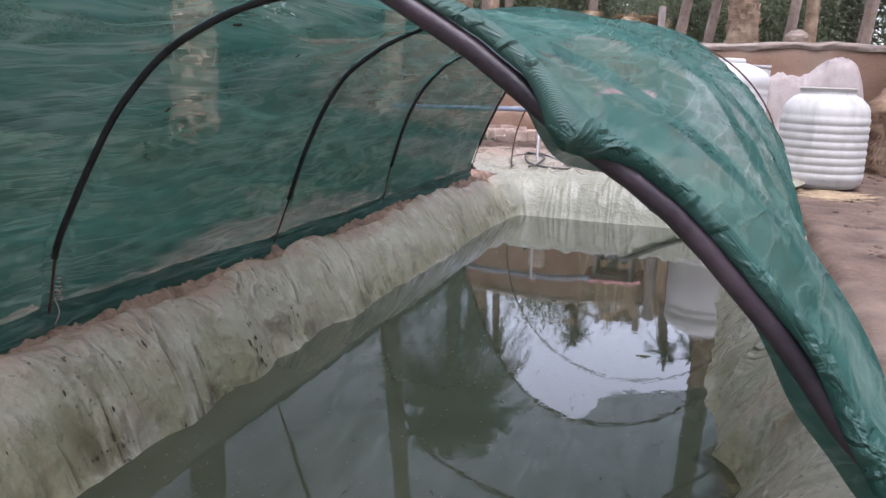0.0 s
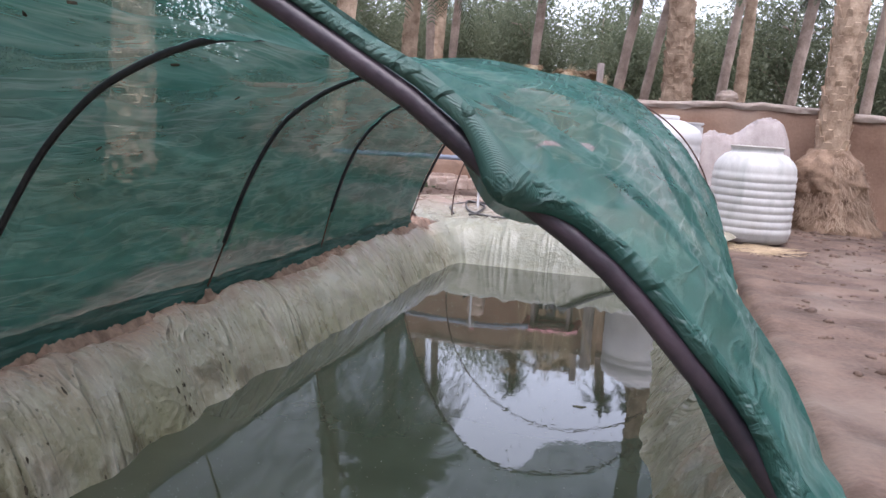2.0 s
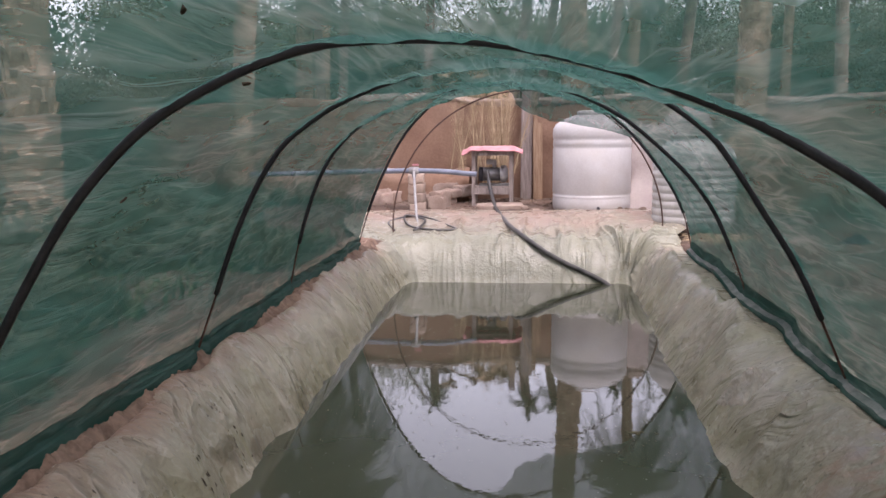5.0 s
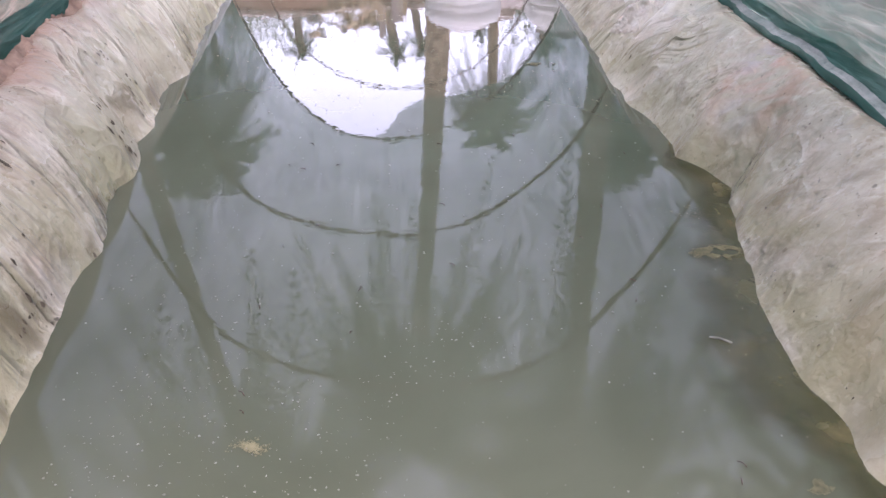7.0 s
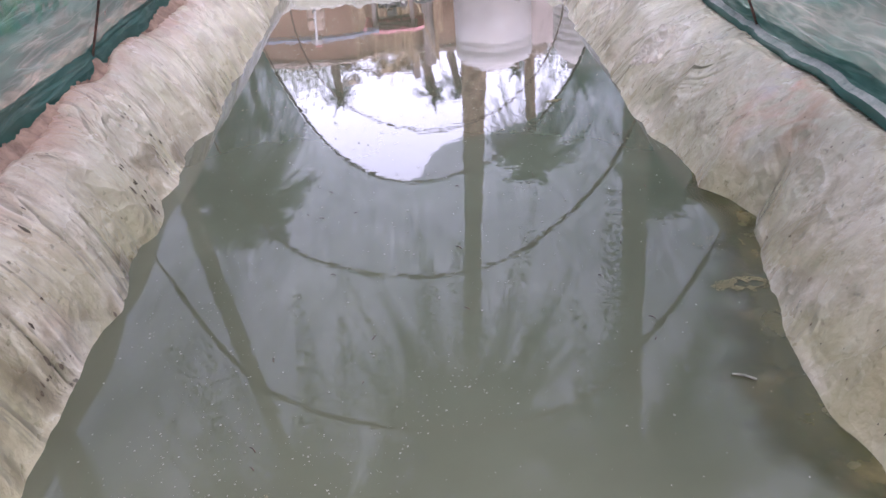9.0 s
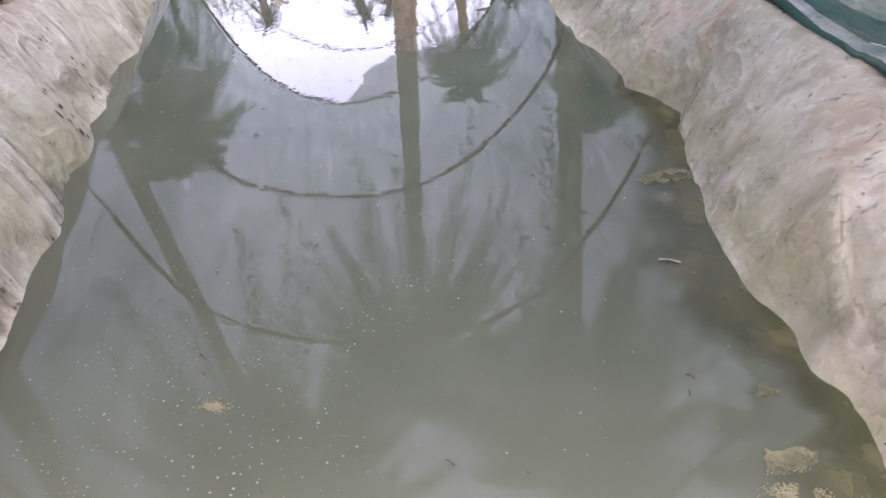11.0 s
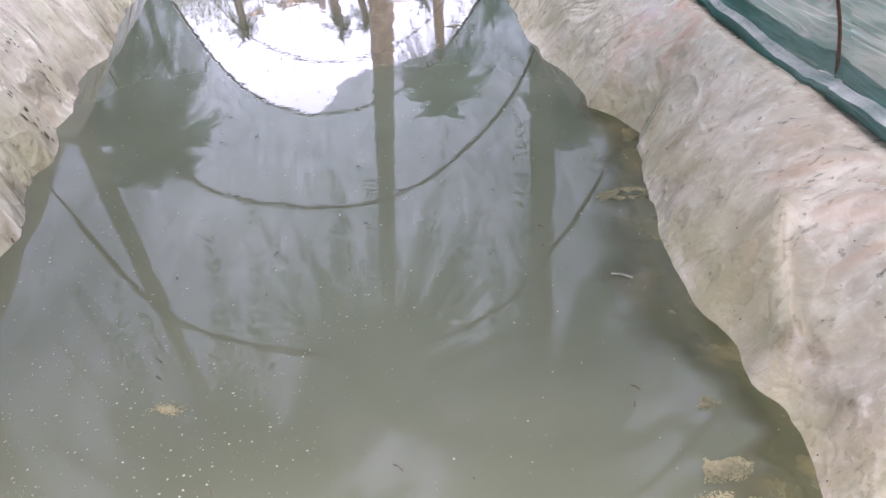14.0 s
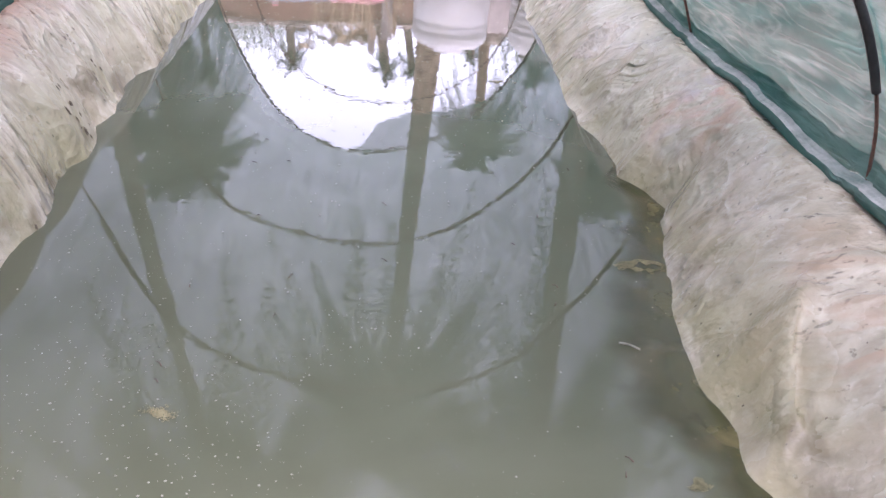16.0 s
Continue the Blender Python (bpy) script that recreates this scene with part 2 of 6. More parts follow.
    pulled.inputs[1].default_value = -0.13
    l.new(here.outputs[0], pulled.inputs[0])
    l.new(less.outputs[0], pulled.inputs[2])
    # long fine creases that run slantwise from hoop to hoop
    uv.uv_map = "lay"
    dense, lines = pulled.outputs[0], None
    for turn, across, along, first in ((30, 6.0, 0.40, 0.484), (-36, 5.0, 0.36, 0.484), (14, 9.0, 0.45, 0.486)):
        mc, tc, pp, rc = n.new("ShaderNodeMapping"), n.new("ShaderNodeTexNoise"), n.new("ShaderNodeMath"), n.new("ShaderNodeMapRange")
        mc.inputs["Rotation"].default_value, mc.inputs["Scale"].default_value = (0, 0, radians(turn)), (along, across, 1)
        mc.inputs["Location"].default_value = (turn * 0.13, 0.7, 0)
        tc.inputs["Scale"].default_value, tc.inputs["Detail"].default_value, tc.inputs["Distortion"].default_value = 1.0, 2.0, 0.12
        pp.operation = "PINGPONG"
        pp.inputs[1].default_value = 0.5
        rc.inputs["From Min"].default_value, rc.inputs["From Max"].default_value = first, 0.5
        l.new(uv.outputs["UV"], mc.inputs["Vector"])
        l.new(mc.outputs["Vector"], tc.inputs["Vector"])
        l.new(tc.outputs["Fac"], pp.inputs[0])
        l.new(pp.outputs[0], rc.inputs["Value"])
        if lines is None:
            lines = rc.outputs["Result"]
        else:
            mx = n.new("ShaderNodeMath")
            mx.operation = "MAXIMUM"
            l.new(lines, mx.inputs[0])
            l.new(rc.outputs["Result"], mx.inputs[1])
            lines = mx.outputs[0]
    some, thick = n.new("ShaderNodeMath"), n.new("ShaderNodeMath")
    some.operation = "MULTIPLY"
    sparse = n.new("ShaderNodeMapRange")
    sparse.inputs["From Min"].default_value, sparse.inputs["From Max"].default_value, sparse.inputs["To Max"].default_value = 0.44, 0.66, 0.75
    l.new(patch.outputs["Fac"], sparse.inputs["Value"])
    l.new(lines, some.inputs[0])
    l.new(sparse.outputs["Result"], some.inputs[1])
    thick.operation, thick.use_clamp = "MULTIPLY_ADD", True
    thick.inputs[1].default_value = -0.12
    l.new(some.outputs[0], thick.inputs[0])
    l.new(dense, thick.inputs[2])
    dense = thick.outputs[0]
    # the creases' bright lines are a paler thread colour
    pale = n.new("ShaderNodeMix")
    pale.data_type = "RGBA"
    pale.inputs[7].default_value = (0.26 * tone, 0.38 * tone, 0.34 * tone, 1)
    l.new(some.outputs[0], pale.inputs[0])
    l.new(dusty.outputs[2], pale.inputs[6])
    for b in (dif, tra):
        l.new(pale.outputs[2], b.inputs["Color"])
    bp4 = n.new("ShaderNodeBump")
    bp4.inputs["Strength"].default_value, bp4.inputs["Distance"].default_value = 0.5, 0.008
    l.new(some.outputs[0], bp4.inputs["Height"])
    l.new(bp3.outputs["Normal"], bp4.inputs["Normal"])
    for b in (dif, tra, gls):
        l.new(bp4.outputs["Normal"], b.inputs["Normal"])
    l.new(dense, m3.inputs[0])
    l.new(clear.outputs[0], m3.inputs[1])
    l.new(m2.outputs[0], m3.inputs[2])
    l.new(m3.outputs[0], out.inputs["Surface"])
    return m


def liner_film():
    """Old plastic film: dusty mottling, dirt streaks down the slope, fold light and shade put into colour, mud, dark
    specks, scuffed gloss.
    """
    m = bpy.data.materials.new("liner_film")
    m.use_nodes = True
    n, l = m.node_tree.nodes, m.node_tree.links
    p = n["Principled BSDF"]
    co = n.new("ShaderNodeTexCoord")

    def noise_at(scale, detail, stretch=(1, 1, 1), distortion=0.0):
        mp, t = n.new("ShaderNodeMapping"), n.new("ShaderNodeTexNoise")
        mp.inputs["Scale"].default_value = stretch
        t.inputs["Scale"].default_value, t.inputs["Detail"].default_value, t.inputs["Distortion"].default_value = scale, detail, distortion
        l.new(co.outputs["Object"], mp.inputs["Vector"])
        l.new(mp.outputs["Vector"], t.inputs["Vector"])
        return t.outputs["Fac"]

    def ramp(fac, a, b, low=0.0, high=1.0):
        r = n.new("ShaderNodeMapRange")
        r.inputs["From Min"].default_value, r.inputs["From Max"].default_value = a, b
        r.inputs["To Min"].default_value, r.inputs["To Max"].default_value = low, high
        l.new(fac, r.inputs["Value"])
        return r.outputs["Result"]

    def over(base, colour, fac):
        mx = n.new("ShaderNodeMix")
        mx.data_type = "RGBA"
        mx.inputs[7].default_value = (*colour, 1)
        l.new(fac, mx.inputs[0])
        if isinstance(base, tuple):
            mx.inputs[6].default_value = (*base, 1)
        else:
            l.new(base, mx.inputs[6])
        return mx.outputs[2]

    c = over((0.325, 0.288, 0.212), (0.50, 0.445, 0.350), ramp(noise_at(2.6, 9), 0.36, 0.66))
    c = over(c, (0.215, 0.235, 0.175), ramp(noise_at(1.3, 6), 0.50, 0.68, 0, 0.6))
    c = over(c, (0.50, 0.46, 0.38), ramp(noise_at(4.5, 8, (1, 1.6, 1), 0.3), 0.58, 0.72, 0, 0.7))
    c = over(c, (0.15, 0.135, 0.09), ramp(noise_at(5.5, 9, (1, 1.5, 1), 0.3), 0.58, 0.70, 0, 0.75))
    c = over(c, (0.32, 0.200, 0.130), ramp(noise_at(2.1, 9), 0.54, 0.68, 0, 0.5))
    c = over(c, (0.20, 0.165, 0.115), ramp(noise_at(14, 8, (1, 1.4, 1), 0.4), 0.52, 0.68, 0, 0.55))
    c = over(c, (0.56, 0.51, 0.43), ramp(noise_at(19, 8, (1, 1.3, 1), 0.4), 0.56, 0.70, 0, 0.45))
    c = over(c, (0.05, 0.045, 0.035), ramp(noise_at(30, 5), 0.64, 0.71, 0, 0.85))
    c = over(c, (0.58, 0.54, 0.46), ramp(noise_at(38, 4), 0.66, 0.74, 0, 0.5))
    # creases up the slope: dirt-toned flanks and pale ridges, fold shading put into colour
    uv = n.new("ShaderNodeUVMap")
    uv.uv_map = "lay"

    def slope_noise(across, down, detail=4, distortion=0.0):
        mp, t = n.new("ShaderNodeMapping"), n.new("ShaderNodeTexNoise")
        mp.inputs["Scale"].default_value = (across, down, 1)
        t.inputs["Scale"].default_value, t.inputs["Detail"].default_value, t.inputs["Distortion"].default_value = 1.0, detail, distortion
        l.new(uv.outputs["UV"], mp.inputs["Vector"])
        l.new(mp.outputs["Vector"], t.inputs["Vector"])
        return t.outputs["Fac"]

    def ridge(fac, start):
        q = n.new("ShaderNodeMath")
        q.operation = "PINGPONG"
        q.inputs[1].default_value = 0.5
        l.new(fac, q.inputs[0])
        return ramp(q.outputs[0], start, 0.5)

    def times(a, b):
        q = n.new("ShaderNodeMath")
        q.operation = "MULTIPLY"
        l.new(a, q.inputs[0])
        l.new(b, q.inputs[1])
        return q.outputs[0]

    lay = n.new("ShaderNodeSeparateXYZ")
    l.new(uv.outputs["UV"], lay.inputs[0])
    where = times(ramp(slope_noise(1.5, 1.3, 3), 0.42, 0.58, 0.0, 1.0), ramp(lay.outputs["Y"], 0.85, 0.45))
    spot = n.new("ShaderNodeSeparateXYZ")
    l.new(co.outputs["Object"], spot.inputs[0])
    # the film lies smoother on the bank that the camera passes nearest
    taut = n.new("ShaderNodeMath")
    taut.operation = "MAXIMUM"
    l.new(ramp(spot.outputs["X"], 0.4, 0.1), taut.inputs[0])
    l.new(ramp(spot.outputs["Y"], 2.6, 3.6, 0.22, 1.0), taut.inputs[1])
    taut = taut.outputs[0]
    where = times(where, taut)
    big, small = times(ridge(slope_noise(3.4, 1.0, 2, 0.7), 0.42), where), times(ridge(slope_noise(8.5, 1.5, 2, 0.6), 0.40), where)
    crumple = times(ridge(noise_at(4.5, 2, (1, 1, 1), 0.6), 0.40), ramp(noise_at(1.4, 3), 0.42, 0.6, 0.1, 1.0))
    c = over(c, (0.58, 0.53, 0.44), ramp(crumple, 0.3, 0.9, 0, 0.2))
    # rain marks, dark and pale streaks that also stand in for pleat shading
    pleat_runs = ramp(slope_noise(15, 0.9, 3, 0.4), 0.50, 0.72, 0, 0.42)
    c = over(c, (0.14, 0.115, 0.070), times(times(pleat_runs, taut), ramp(slope_noise(1.7, 1.4, 3), 0.42, 0.6)))
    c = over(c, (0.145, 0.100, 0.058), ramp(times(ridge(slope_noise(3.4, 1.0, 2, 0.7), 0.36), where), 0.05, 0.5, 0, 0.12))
    c = over(c, (0.55, 0.51, 0.42), times(times(ramp(slope_noise(19, 1.0, 3, 0.5), 0.54, 0.72, 0, 0.5), taut), ramp(slope_noise(2.1, 1.1, 3), 0.45, 0.6)))
    # ridge tops coloured lighter, as where folds catch light
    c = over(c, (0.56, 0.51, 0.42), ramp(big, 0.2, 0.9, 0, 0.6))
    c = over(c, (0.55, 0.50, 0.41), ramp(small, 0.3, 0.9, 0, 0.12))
    # yellowed film towards the far end
    c = over(c, (0.50, 0.465, 0.325), times(ramp(spot.outputs["Y"], 2.2, 4.6), ramp(noise_at(2.2, 5), 0.35, 0.6, 0.1, 0.75)))
    # greener-grey film on the far bank, darkened in colour for the shade there
    c = over(c, (0.25, 0.26, 0.20), ramp(spot.outputs["Y"], 7.9, 8.3, 0, 0.75))
    # reddish dust trodden over the top of the far bank
    c = over(c, (0.33, 0.235, 0.185), times(ramp(spot.outputs["Y"], 8.75, 9.5), ramp(noise_at(3.2, 7), 0.30, 0.62, 0.25, 0.95)))
    # brown mottling on the near film
    c = over(c, (0.225, 0.192, 0.130), times(times(ramp(spot.outputs["X"], 0.5, 0.8), ramp(spot.outputs["Y"], 3.2, 2.0)), ramp(noise_at(7, 9, (1, 1.6, 1), 0.5), 0.42, 0.62, 0.12, 0.62)))
    c = over(c, (0.07, 0.06, 0.045), times(times(ramp(spot.outputs["X"], 0.5, 0.8), ramp(noise_at(2.4, 3), 0.45, 0.6)), ramp(noise_at(34, 6, (0.45, 1.5, 1), 0.3), 0.60, 0.68, 0, 0.7)))
    # red earth washed over the film's upper edge
    c = over(c, (0.34, 0.225, 0.165), times(times(ramp(spot.outputs["X"], -1.0, -1.2), ramp(spot.outputs["Y"], 8.3, 7.8)), times(ramp(lay.outputs["Y"], 0.36, 0.70), ramp(noise_at(5.5, 8), 0.34, 0.54, 0.2, 1.0))))
    # rusty, muddy and pale stains on slack film; a dark crease drawn in brown
    for at, reach, tint, amount in (((1.26, 2.70, 0.38), 0.36, (0.40, 0.235, 0.175), 0.7), ((1.16, 1.36, 0.32), 0.34, (0.30, 0.180, 0.110), 0.0), ((1.20, 1.02, 0.36), 0.26, (0.33, 0.215, 0.145), 0.0), ((0.93, 0.72, 0.28), 0.15, (0.30, 0.19, 0.10), 0.8), ((-1.35, 1.65, 0.15), 0.34, (0.13, 0.105, 0.060), 0.85), ((-1.36, 2.80, 0.08), 0.16, (0.62, 0.57, 0.47), 0.7), ((1.18, 3.9, 0.3), 0.30, (0.62, 0.58, 0.50), 0.5), ((1.12, 2.62, 0.25), 0.13, (0.33, 0.36, 0.35), 0.9), ((1.24, 2.48, 0.33), 0.14, (0.22, 0.155, 0.100), 0.8), ((1.30, 2.80, 0.38), 0.13, (0.30, 0.32, 0.30), 0.8)):
        far_off = n.new("ShaderNodeVectorMath")
        far_off.operation = "DISTANCE"
        far_off.inputs[1].default_value = at
        l.new(co.outputs["Object"], far_off.inputs[0])
        c = over(c, tint, times(ramp(far_off.outputs["Value"], reach, reach * 0.2), ramp(slope_noise(9, 4.5, 7, 0.8), 0.42, 0.58, 0, amount) if amount else ramp(slope_noise(17, 2.2, 6, 0.5), 0.50, 0.64, 0, 0.48)))
    # olive and brown silt that the water has left on the lower film
    low = times(ramp(lay.outputs["Y"], 0.50, 0.06), ramp(spot.outputs["Y"], 8.2, 7.6))
    c = over(c, (0.250, 0.230, 0.115), times(low, ramp(slope_noise(2.0, 2.4, 7, 0.6), 0.40, 0.60, 0, 0.6)))
    c = over(c, (0.110, 0.085, 0.045), times(low, ramp(slope_noise(4.0, 3.5, 8, 0.8), 0.55, 0.68, 0, 0.7)))
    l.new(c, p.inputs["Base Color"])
    l.new(ramp(noise_at(5, 6), 0.3, 0.7, 0.14, 0.45), p.inputs["Roughness"])
    b1, b2 = n.new("ShaderNodeBump"), n.new("ShaderNodeBump")
    b1.inputs["Strength"].default_value, b1.inputs["Distance"].default_value = 0.35, 0.04
    b2.inputs["Strength"].default_value, b2.inputs["Distance"].default_value = 0.55, 0.010
    l.new(noise_at(6, 4), b1.inputs["Height"])
    l.new(noise_at(42, 7), b2.inputs["Height"])
    l.new(b1.outputs["Normal"], b2.inputs["Normal"])
    last = b2
    for height, deep in ((big, 0.020), (small, 0.006), (crumple, 0.005)):
        bb = n.new("ShaderNodeBump")
        bb.inputs["Strength"].default_value, bb.inputs["Distance"].default_value = 0.9, deep
        l.new(height, bb.inputs["Height"])
        l.new(last.outputs["Normal"], bb.inputs["Normal"])
        last = bb
    l.new(last.outputs["Normal"], p.inputs["Normal"])
    return m


def murky_water():
    m = bpy.data.materials.new("pond_water")
    m.use_nodes = True
    n, l = m.node_tree.nodes, m.node_tree.links
    p = n["Principled BSDF"]
    co = n.new("ShaderNodeTexCoord")
    t = n.new("ShaderNodeTexNoise")
    t.inputs["Scale"].default_value, t.inputs["Detail"].default_value, t.inputs["Distortion"].default_value = 0.9, 6, 0.5
    l.new(co.outputs["Object"], t.inputs["Vector"])
    r = n.new("ShaderNodeValToRGB")
    r.color_ramp.elements[0].position, r.color_ramp.elements[0].color = 0.3, (0.056, 0.061, 0.037, 1)
    r.color_ramp.elements[1].position, r.color_ramp.elements[1].color = 0.7, (0.088, 0.095, 0.063, 1)
    l.new(t.outputs["Fac"], r.inputs["Fac"])
    l.new(r.outputs["Color"], p.inputs["Base Color"])
    p.inputs["Roughness"].default_value, p.inputs["IOR"].default_value = 0.0, 1.55
    w = n.new("ShaderNodeTexNoise")
    w.inputs["Scale"].default_value, w.inputs["Detail"].default_value = 7.0, 3
    l.new(co.outputs["Object"], w.inputs["Vector"])
    b = n.new("ShaderNodeBump")
    b.inputs["Strength"].default_value, b.inputs["Distance"].default_value = 0.028, 0.012
    l.new(w.outputs["Fac"], b.inputs["Height"])
    # fine ripples in drifting patches
    w2, pt, mm, b2 = n.new("ShaderNodeTexNoise"), n.new("ShaderNodeTexNoise"), n.new("ShaderNodeMath"), n.new("ShaderNodeBump")
    w2.inputs["Scale"].default_value, w2.inputs["Detail"].default_value = 34.0, 1
    pt.inputs["Scale"].default_value = 1.7
    for q in (w2, pt):
        l.new(co.outputs["Object"], q.inputs["Vector"])
    mm.operation = "MULTIPLY"
    l.new(w2.outputs["Fac"], mm.inputs[0])
    l.new(pt.outputs["Fac"], mm.inputs[1])
    b2.inputs["Strength"].default_value, b2.inputs["Distance"].default_value = 0.09, 0.002
    l.new(mm.outputs[0], b2.inputs["Height"])
    l.new(b.outputs["Normal"], b2.inputs["Normal"])
    l.new(b2.outputs["Normal"], p.inputs["Normal"])
    return m


SOIL = surface("soil", (0.060, 0.038, 0.027), (0.195, 0.132, 0.098), 2.4, 0.95, 1.0, 36, (0.25, 0.20, 0.16), 0.9, 0.5)
RED_SOIL = surface("red_soil", (0.13, 0.076, 0.052), (0.36, 0.245, 0.180), 9, 0.95, 1.0, 45)
SAND = surface("pale_sand", (0.34, 0.28, 0.22), (0.52, 0.45, 0.37), 3, 0.95, 0.6, 50, (0.22, 0.16, 0.11), 3, 0.5)
CLEAR_FILM = surface("crumpled_clear_film", (0.33, 0.285, 0.215), (0.50, 0.445, 0.355), 5, 0.16, 0.25, 40, (0.34, 0.20, 0.14), 3, 0.6, specular=0.7)
TEAR = surface("dark_tear", (0.03, 0.024, 0.016), (0.11, 0.085, 0.055), 20, 0.95, 0.3, 80)
LINER = liner_film()
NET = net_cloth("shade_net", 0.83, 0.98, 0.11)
HEM = net_cloth("shade_net_double", 0.95, 0.80)
DUSTY_NET = surface("dusty_net", (0.13, 0.165, 0.145), (0.34, 0.345, 0.32), 9, 0.95, 0.5, 70, (0.10, 0.17, 0.14), 4, 0.5)
PIPE = surface("black_pipe", (0.012, 0.012, 0.014), (0.035, 0.033, 0.036), 20, 0.42, 0.1, 90)
OLD_PIPE = surface("sunworn_pipe", (0.012, 0.011, 0.016), (0.066, 0.047, 0.058), 9, 0.38, 0.15, 90)
RUST = surface("rusty_rod", (0.035, 0.022, 0.018), (0.12, 0.06, 0.04), 30, 0.8, 0.4, 120)
WATER = murky_water()
TANK = surface("white_plastic", (0.47, 0.45, 0.43), (0.60, 0.59, 0.58), 2.5, 0.4, 0.05, 40, (0.50, 0.45, 0.38), 2.5, 0.3)
CREAM = surface("cream_plastic", (0.36, 0.335, 0.295), (0.49, 0.465, 0.42), 2.5, 0.5, 0.05, 40, (0.40, 0.34, 0.27), 2.5, 0.4)
MUD = surface("mud_wall", (0.20, 0.115, 0.075), (0.33, 0.21, 0.145), 1.6, 0.95, 0.6, 30, (0.40, 0.30, 0.23), 0.7, 0.5)
WOOD = surface("grey_wood", (0.20, 0.16, 0.14), (0.40, 0.34, 0.31), 5, 0.8, 0.4, 50, stretch=(6, 6, 0.6))
PLANK = surface("brown_plank", (0.24, 0.15, 0.09), (0.42, 0.29, 0.19), 5, 0.8, 0.4, 50, stretch=(6, 6, 0.6))
PINK = surface("faded_red_sheet", (0.55, 0.22, 0.24), (0.72, 0.36, 0.37), 6, 0.7, 0.3, 40)
PVC = surface("grey_pvc", (0.28, 0.27, 0.27), (0.42, 0.41, 0.40), 6, 0.45, 0.05, 60)
BLUE = surface("blue_grey_pipe", (0.15, 0.17, 0.22), (0.26, 0.29, 0.36), 6, 0.5, 0.05, 60)
HOSE = surface("grey_hose", (0.045, 0.045, 0.045), (0.12, 0.115, 0.11), 12, 0.5, 0.1, 80)
STONE = surface("pale_stone", (0.27, 0.19, 0.15), (0.48, 0.38, 0.31), 4, 0.95, 0.7, 40, by_object=0.15)
CLOTH = surface("dusty_cloth", (0.28, 0.23, 0.21), (0.47, 0.41, 0.38), 3, 0.6, 0.3, 60, (0.22, 0.18, 0.16), 2.6, 0.6)
METAL = surface("worn_steel", (0.10, 0.10, 0.10), (0.32, 0.31, 0.30), 12, 0.5, 0.2, 80, metal=0.6)
DARK = surface("dark_plastic", (0.012, 0.012, 0.016), (0.04, 0.04, 0.05), 8, 0.5, 0.1, 60)
BARK = surface("palm_bark", (0.22, 0.145, 0.092), (0.54, 0.40, 0.28), 5, 0.95, 0.8, 35)
TRUNK = surface("grey_bark", (0.18, 0.130, 0.100), (0.38, 0.295, 0.235), 4, 0.95, 0.7, 30)
FROND = surface("palm_leaf", (0.035, 0.055, 0.022), (0.10, 0.125, 0.055), 3, 0.6, 0, 20, by_object=0.2)
STRAW = surface("dry_palm_leaf", (0.25, 0.175, 0.10), (0.50, 0.38, 0.24), 6, 0.85, 0.1, 40)
# leaf colour lightened to put the far trees' haze into it
LEAF = surface("tree_leaf", (0.10, 0.125, 0.068), (0.225, 0.245, 0.150), 0.8, 0.6, 0, 12, by_object=0.2)


def thin_leaf(m):
    """Lets part of the light through the leaf."""
    n, l = m.node_tree.nodes, m.node_tree.links
    p, tr, mix = n["Principled BSDF"], n.new("ShaderNodeBsdfTranslucent"), n.new("ShaderNodeMixShader")
    l.new(p.inputs["Base Color"].links[0].from_socket, tr.inputs["Color"])
    mix.inputs[0].default_value = 0.45
    l.new(p.outputs[0], mix.inputs[1])
    l.new(tr.outputs[0], mix.inputs[2])
    l.new(mix.outputs[0], n["Material Output"].inputs["Surface"])


thin_leaf(LEAF)
GRASS = surface("grass_blades", (0.05, 0.10, 0.03), (0.14, 0.21, 0.07), 2, 0.7, 0, 20)
ALGAE = surface("algae_scum", (0.060, 0.060, 0.026), (0.180, 0.160, 0.085), 16, 0.85, 0.6, 80)
FLECK = surface("pale_flecks", (0.085, 0.085, 0.06), (0.25, 0.25, 0.21), 30, 0.7, 0, 90)


# ---- the pond: ground, liner, water ----
LEFT_Y = [-1.6, 1.2, 1.74, 1.87, 2.02, 2.14, 2.27, 2.35, 2.45, 2.58, 2.69, 2.80, 2.90, 3.02, 3.17, 3.28, 3.40, 3.55, 3.70, 3.84, 4.06, 4.37, 4.68, 5.0, 5.4, 5.83, 7.06, 8.2]
LEFT_X = [-1.12, -1.15, -1.18, -1.19, -1.20, -1.18, -1.19, -1.21, -1.24, -1.235, -1.195, -1.205, -1.235, -1.26, -1.225, -1.25, -1.26, -1.28, -1.28, -1.20, -1.22, -1.24, -1.255, -1.23, -1.24, -1.24, -1.29, -1.25]
RIGHT_Y = [-1.6, 0.6, 0.72, 0.82, 0.93, 1.08, 1.22, 1.37, 1.57, 1.80, 2.08, 2.22, 2.34, 2.45, 2.53, 2.62, 2.74, 2.85, 3.1, 3.5, 4.07, 4.76, 5.73, 6.68, 7.96, 8.2]
RIGHT_X = [0.88, 0.89, 0.91, 0.93, 0.95, 0.95, 0.93, 0.925, 0.94, 0.965, 0.99, 1.05, 1.06, 1.115, 1.09, 1.06, 0.99, 1.0, 0.99, 0.995, 0.95, 0.96, 0.99, 1.05, 1.09, 1.07]
FAR_Y, NEAR_Y = 8.25, -1.6


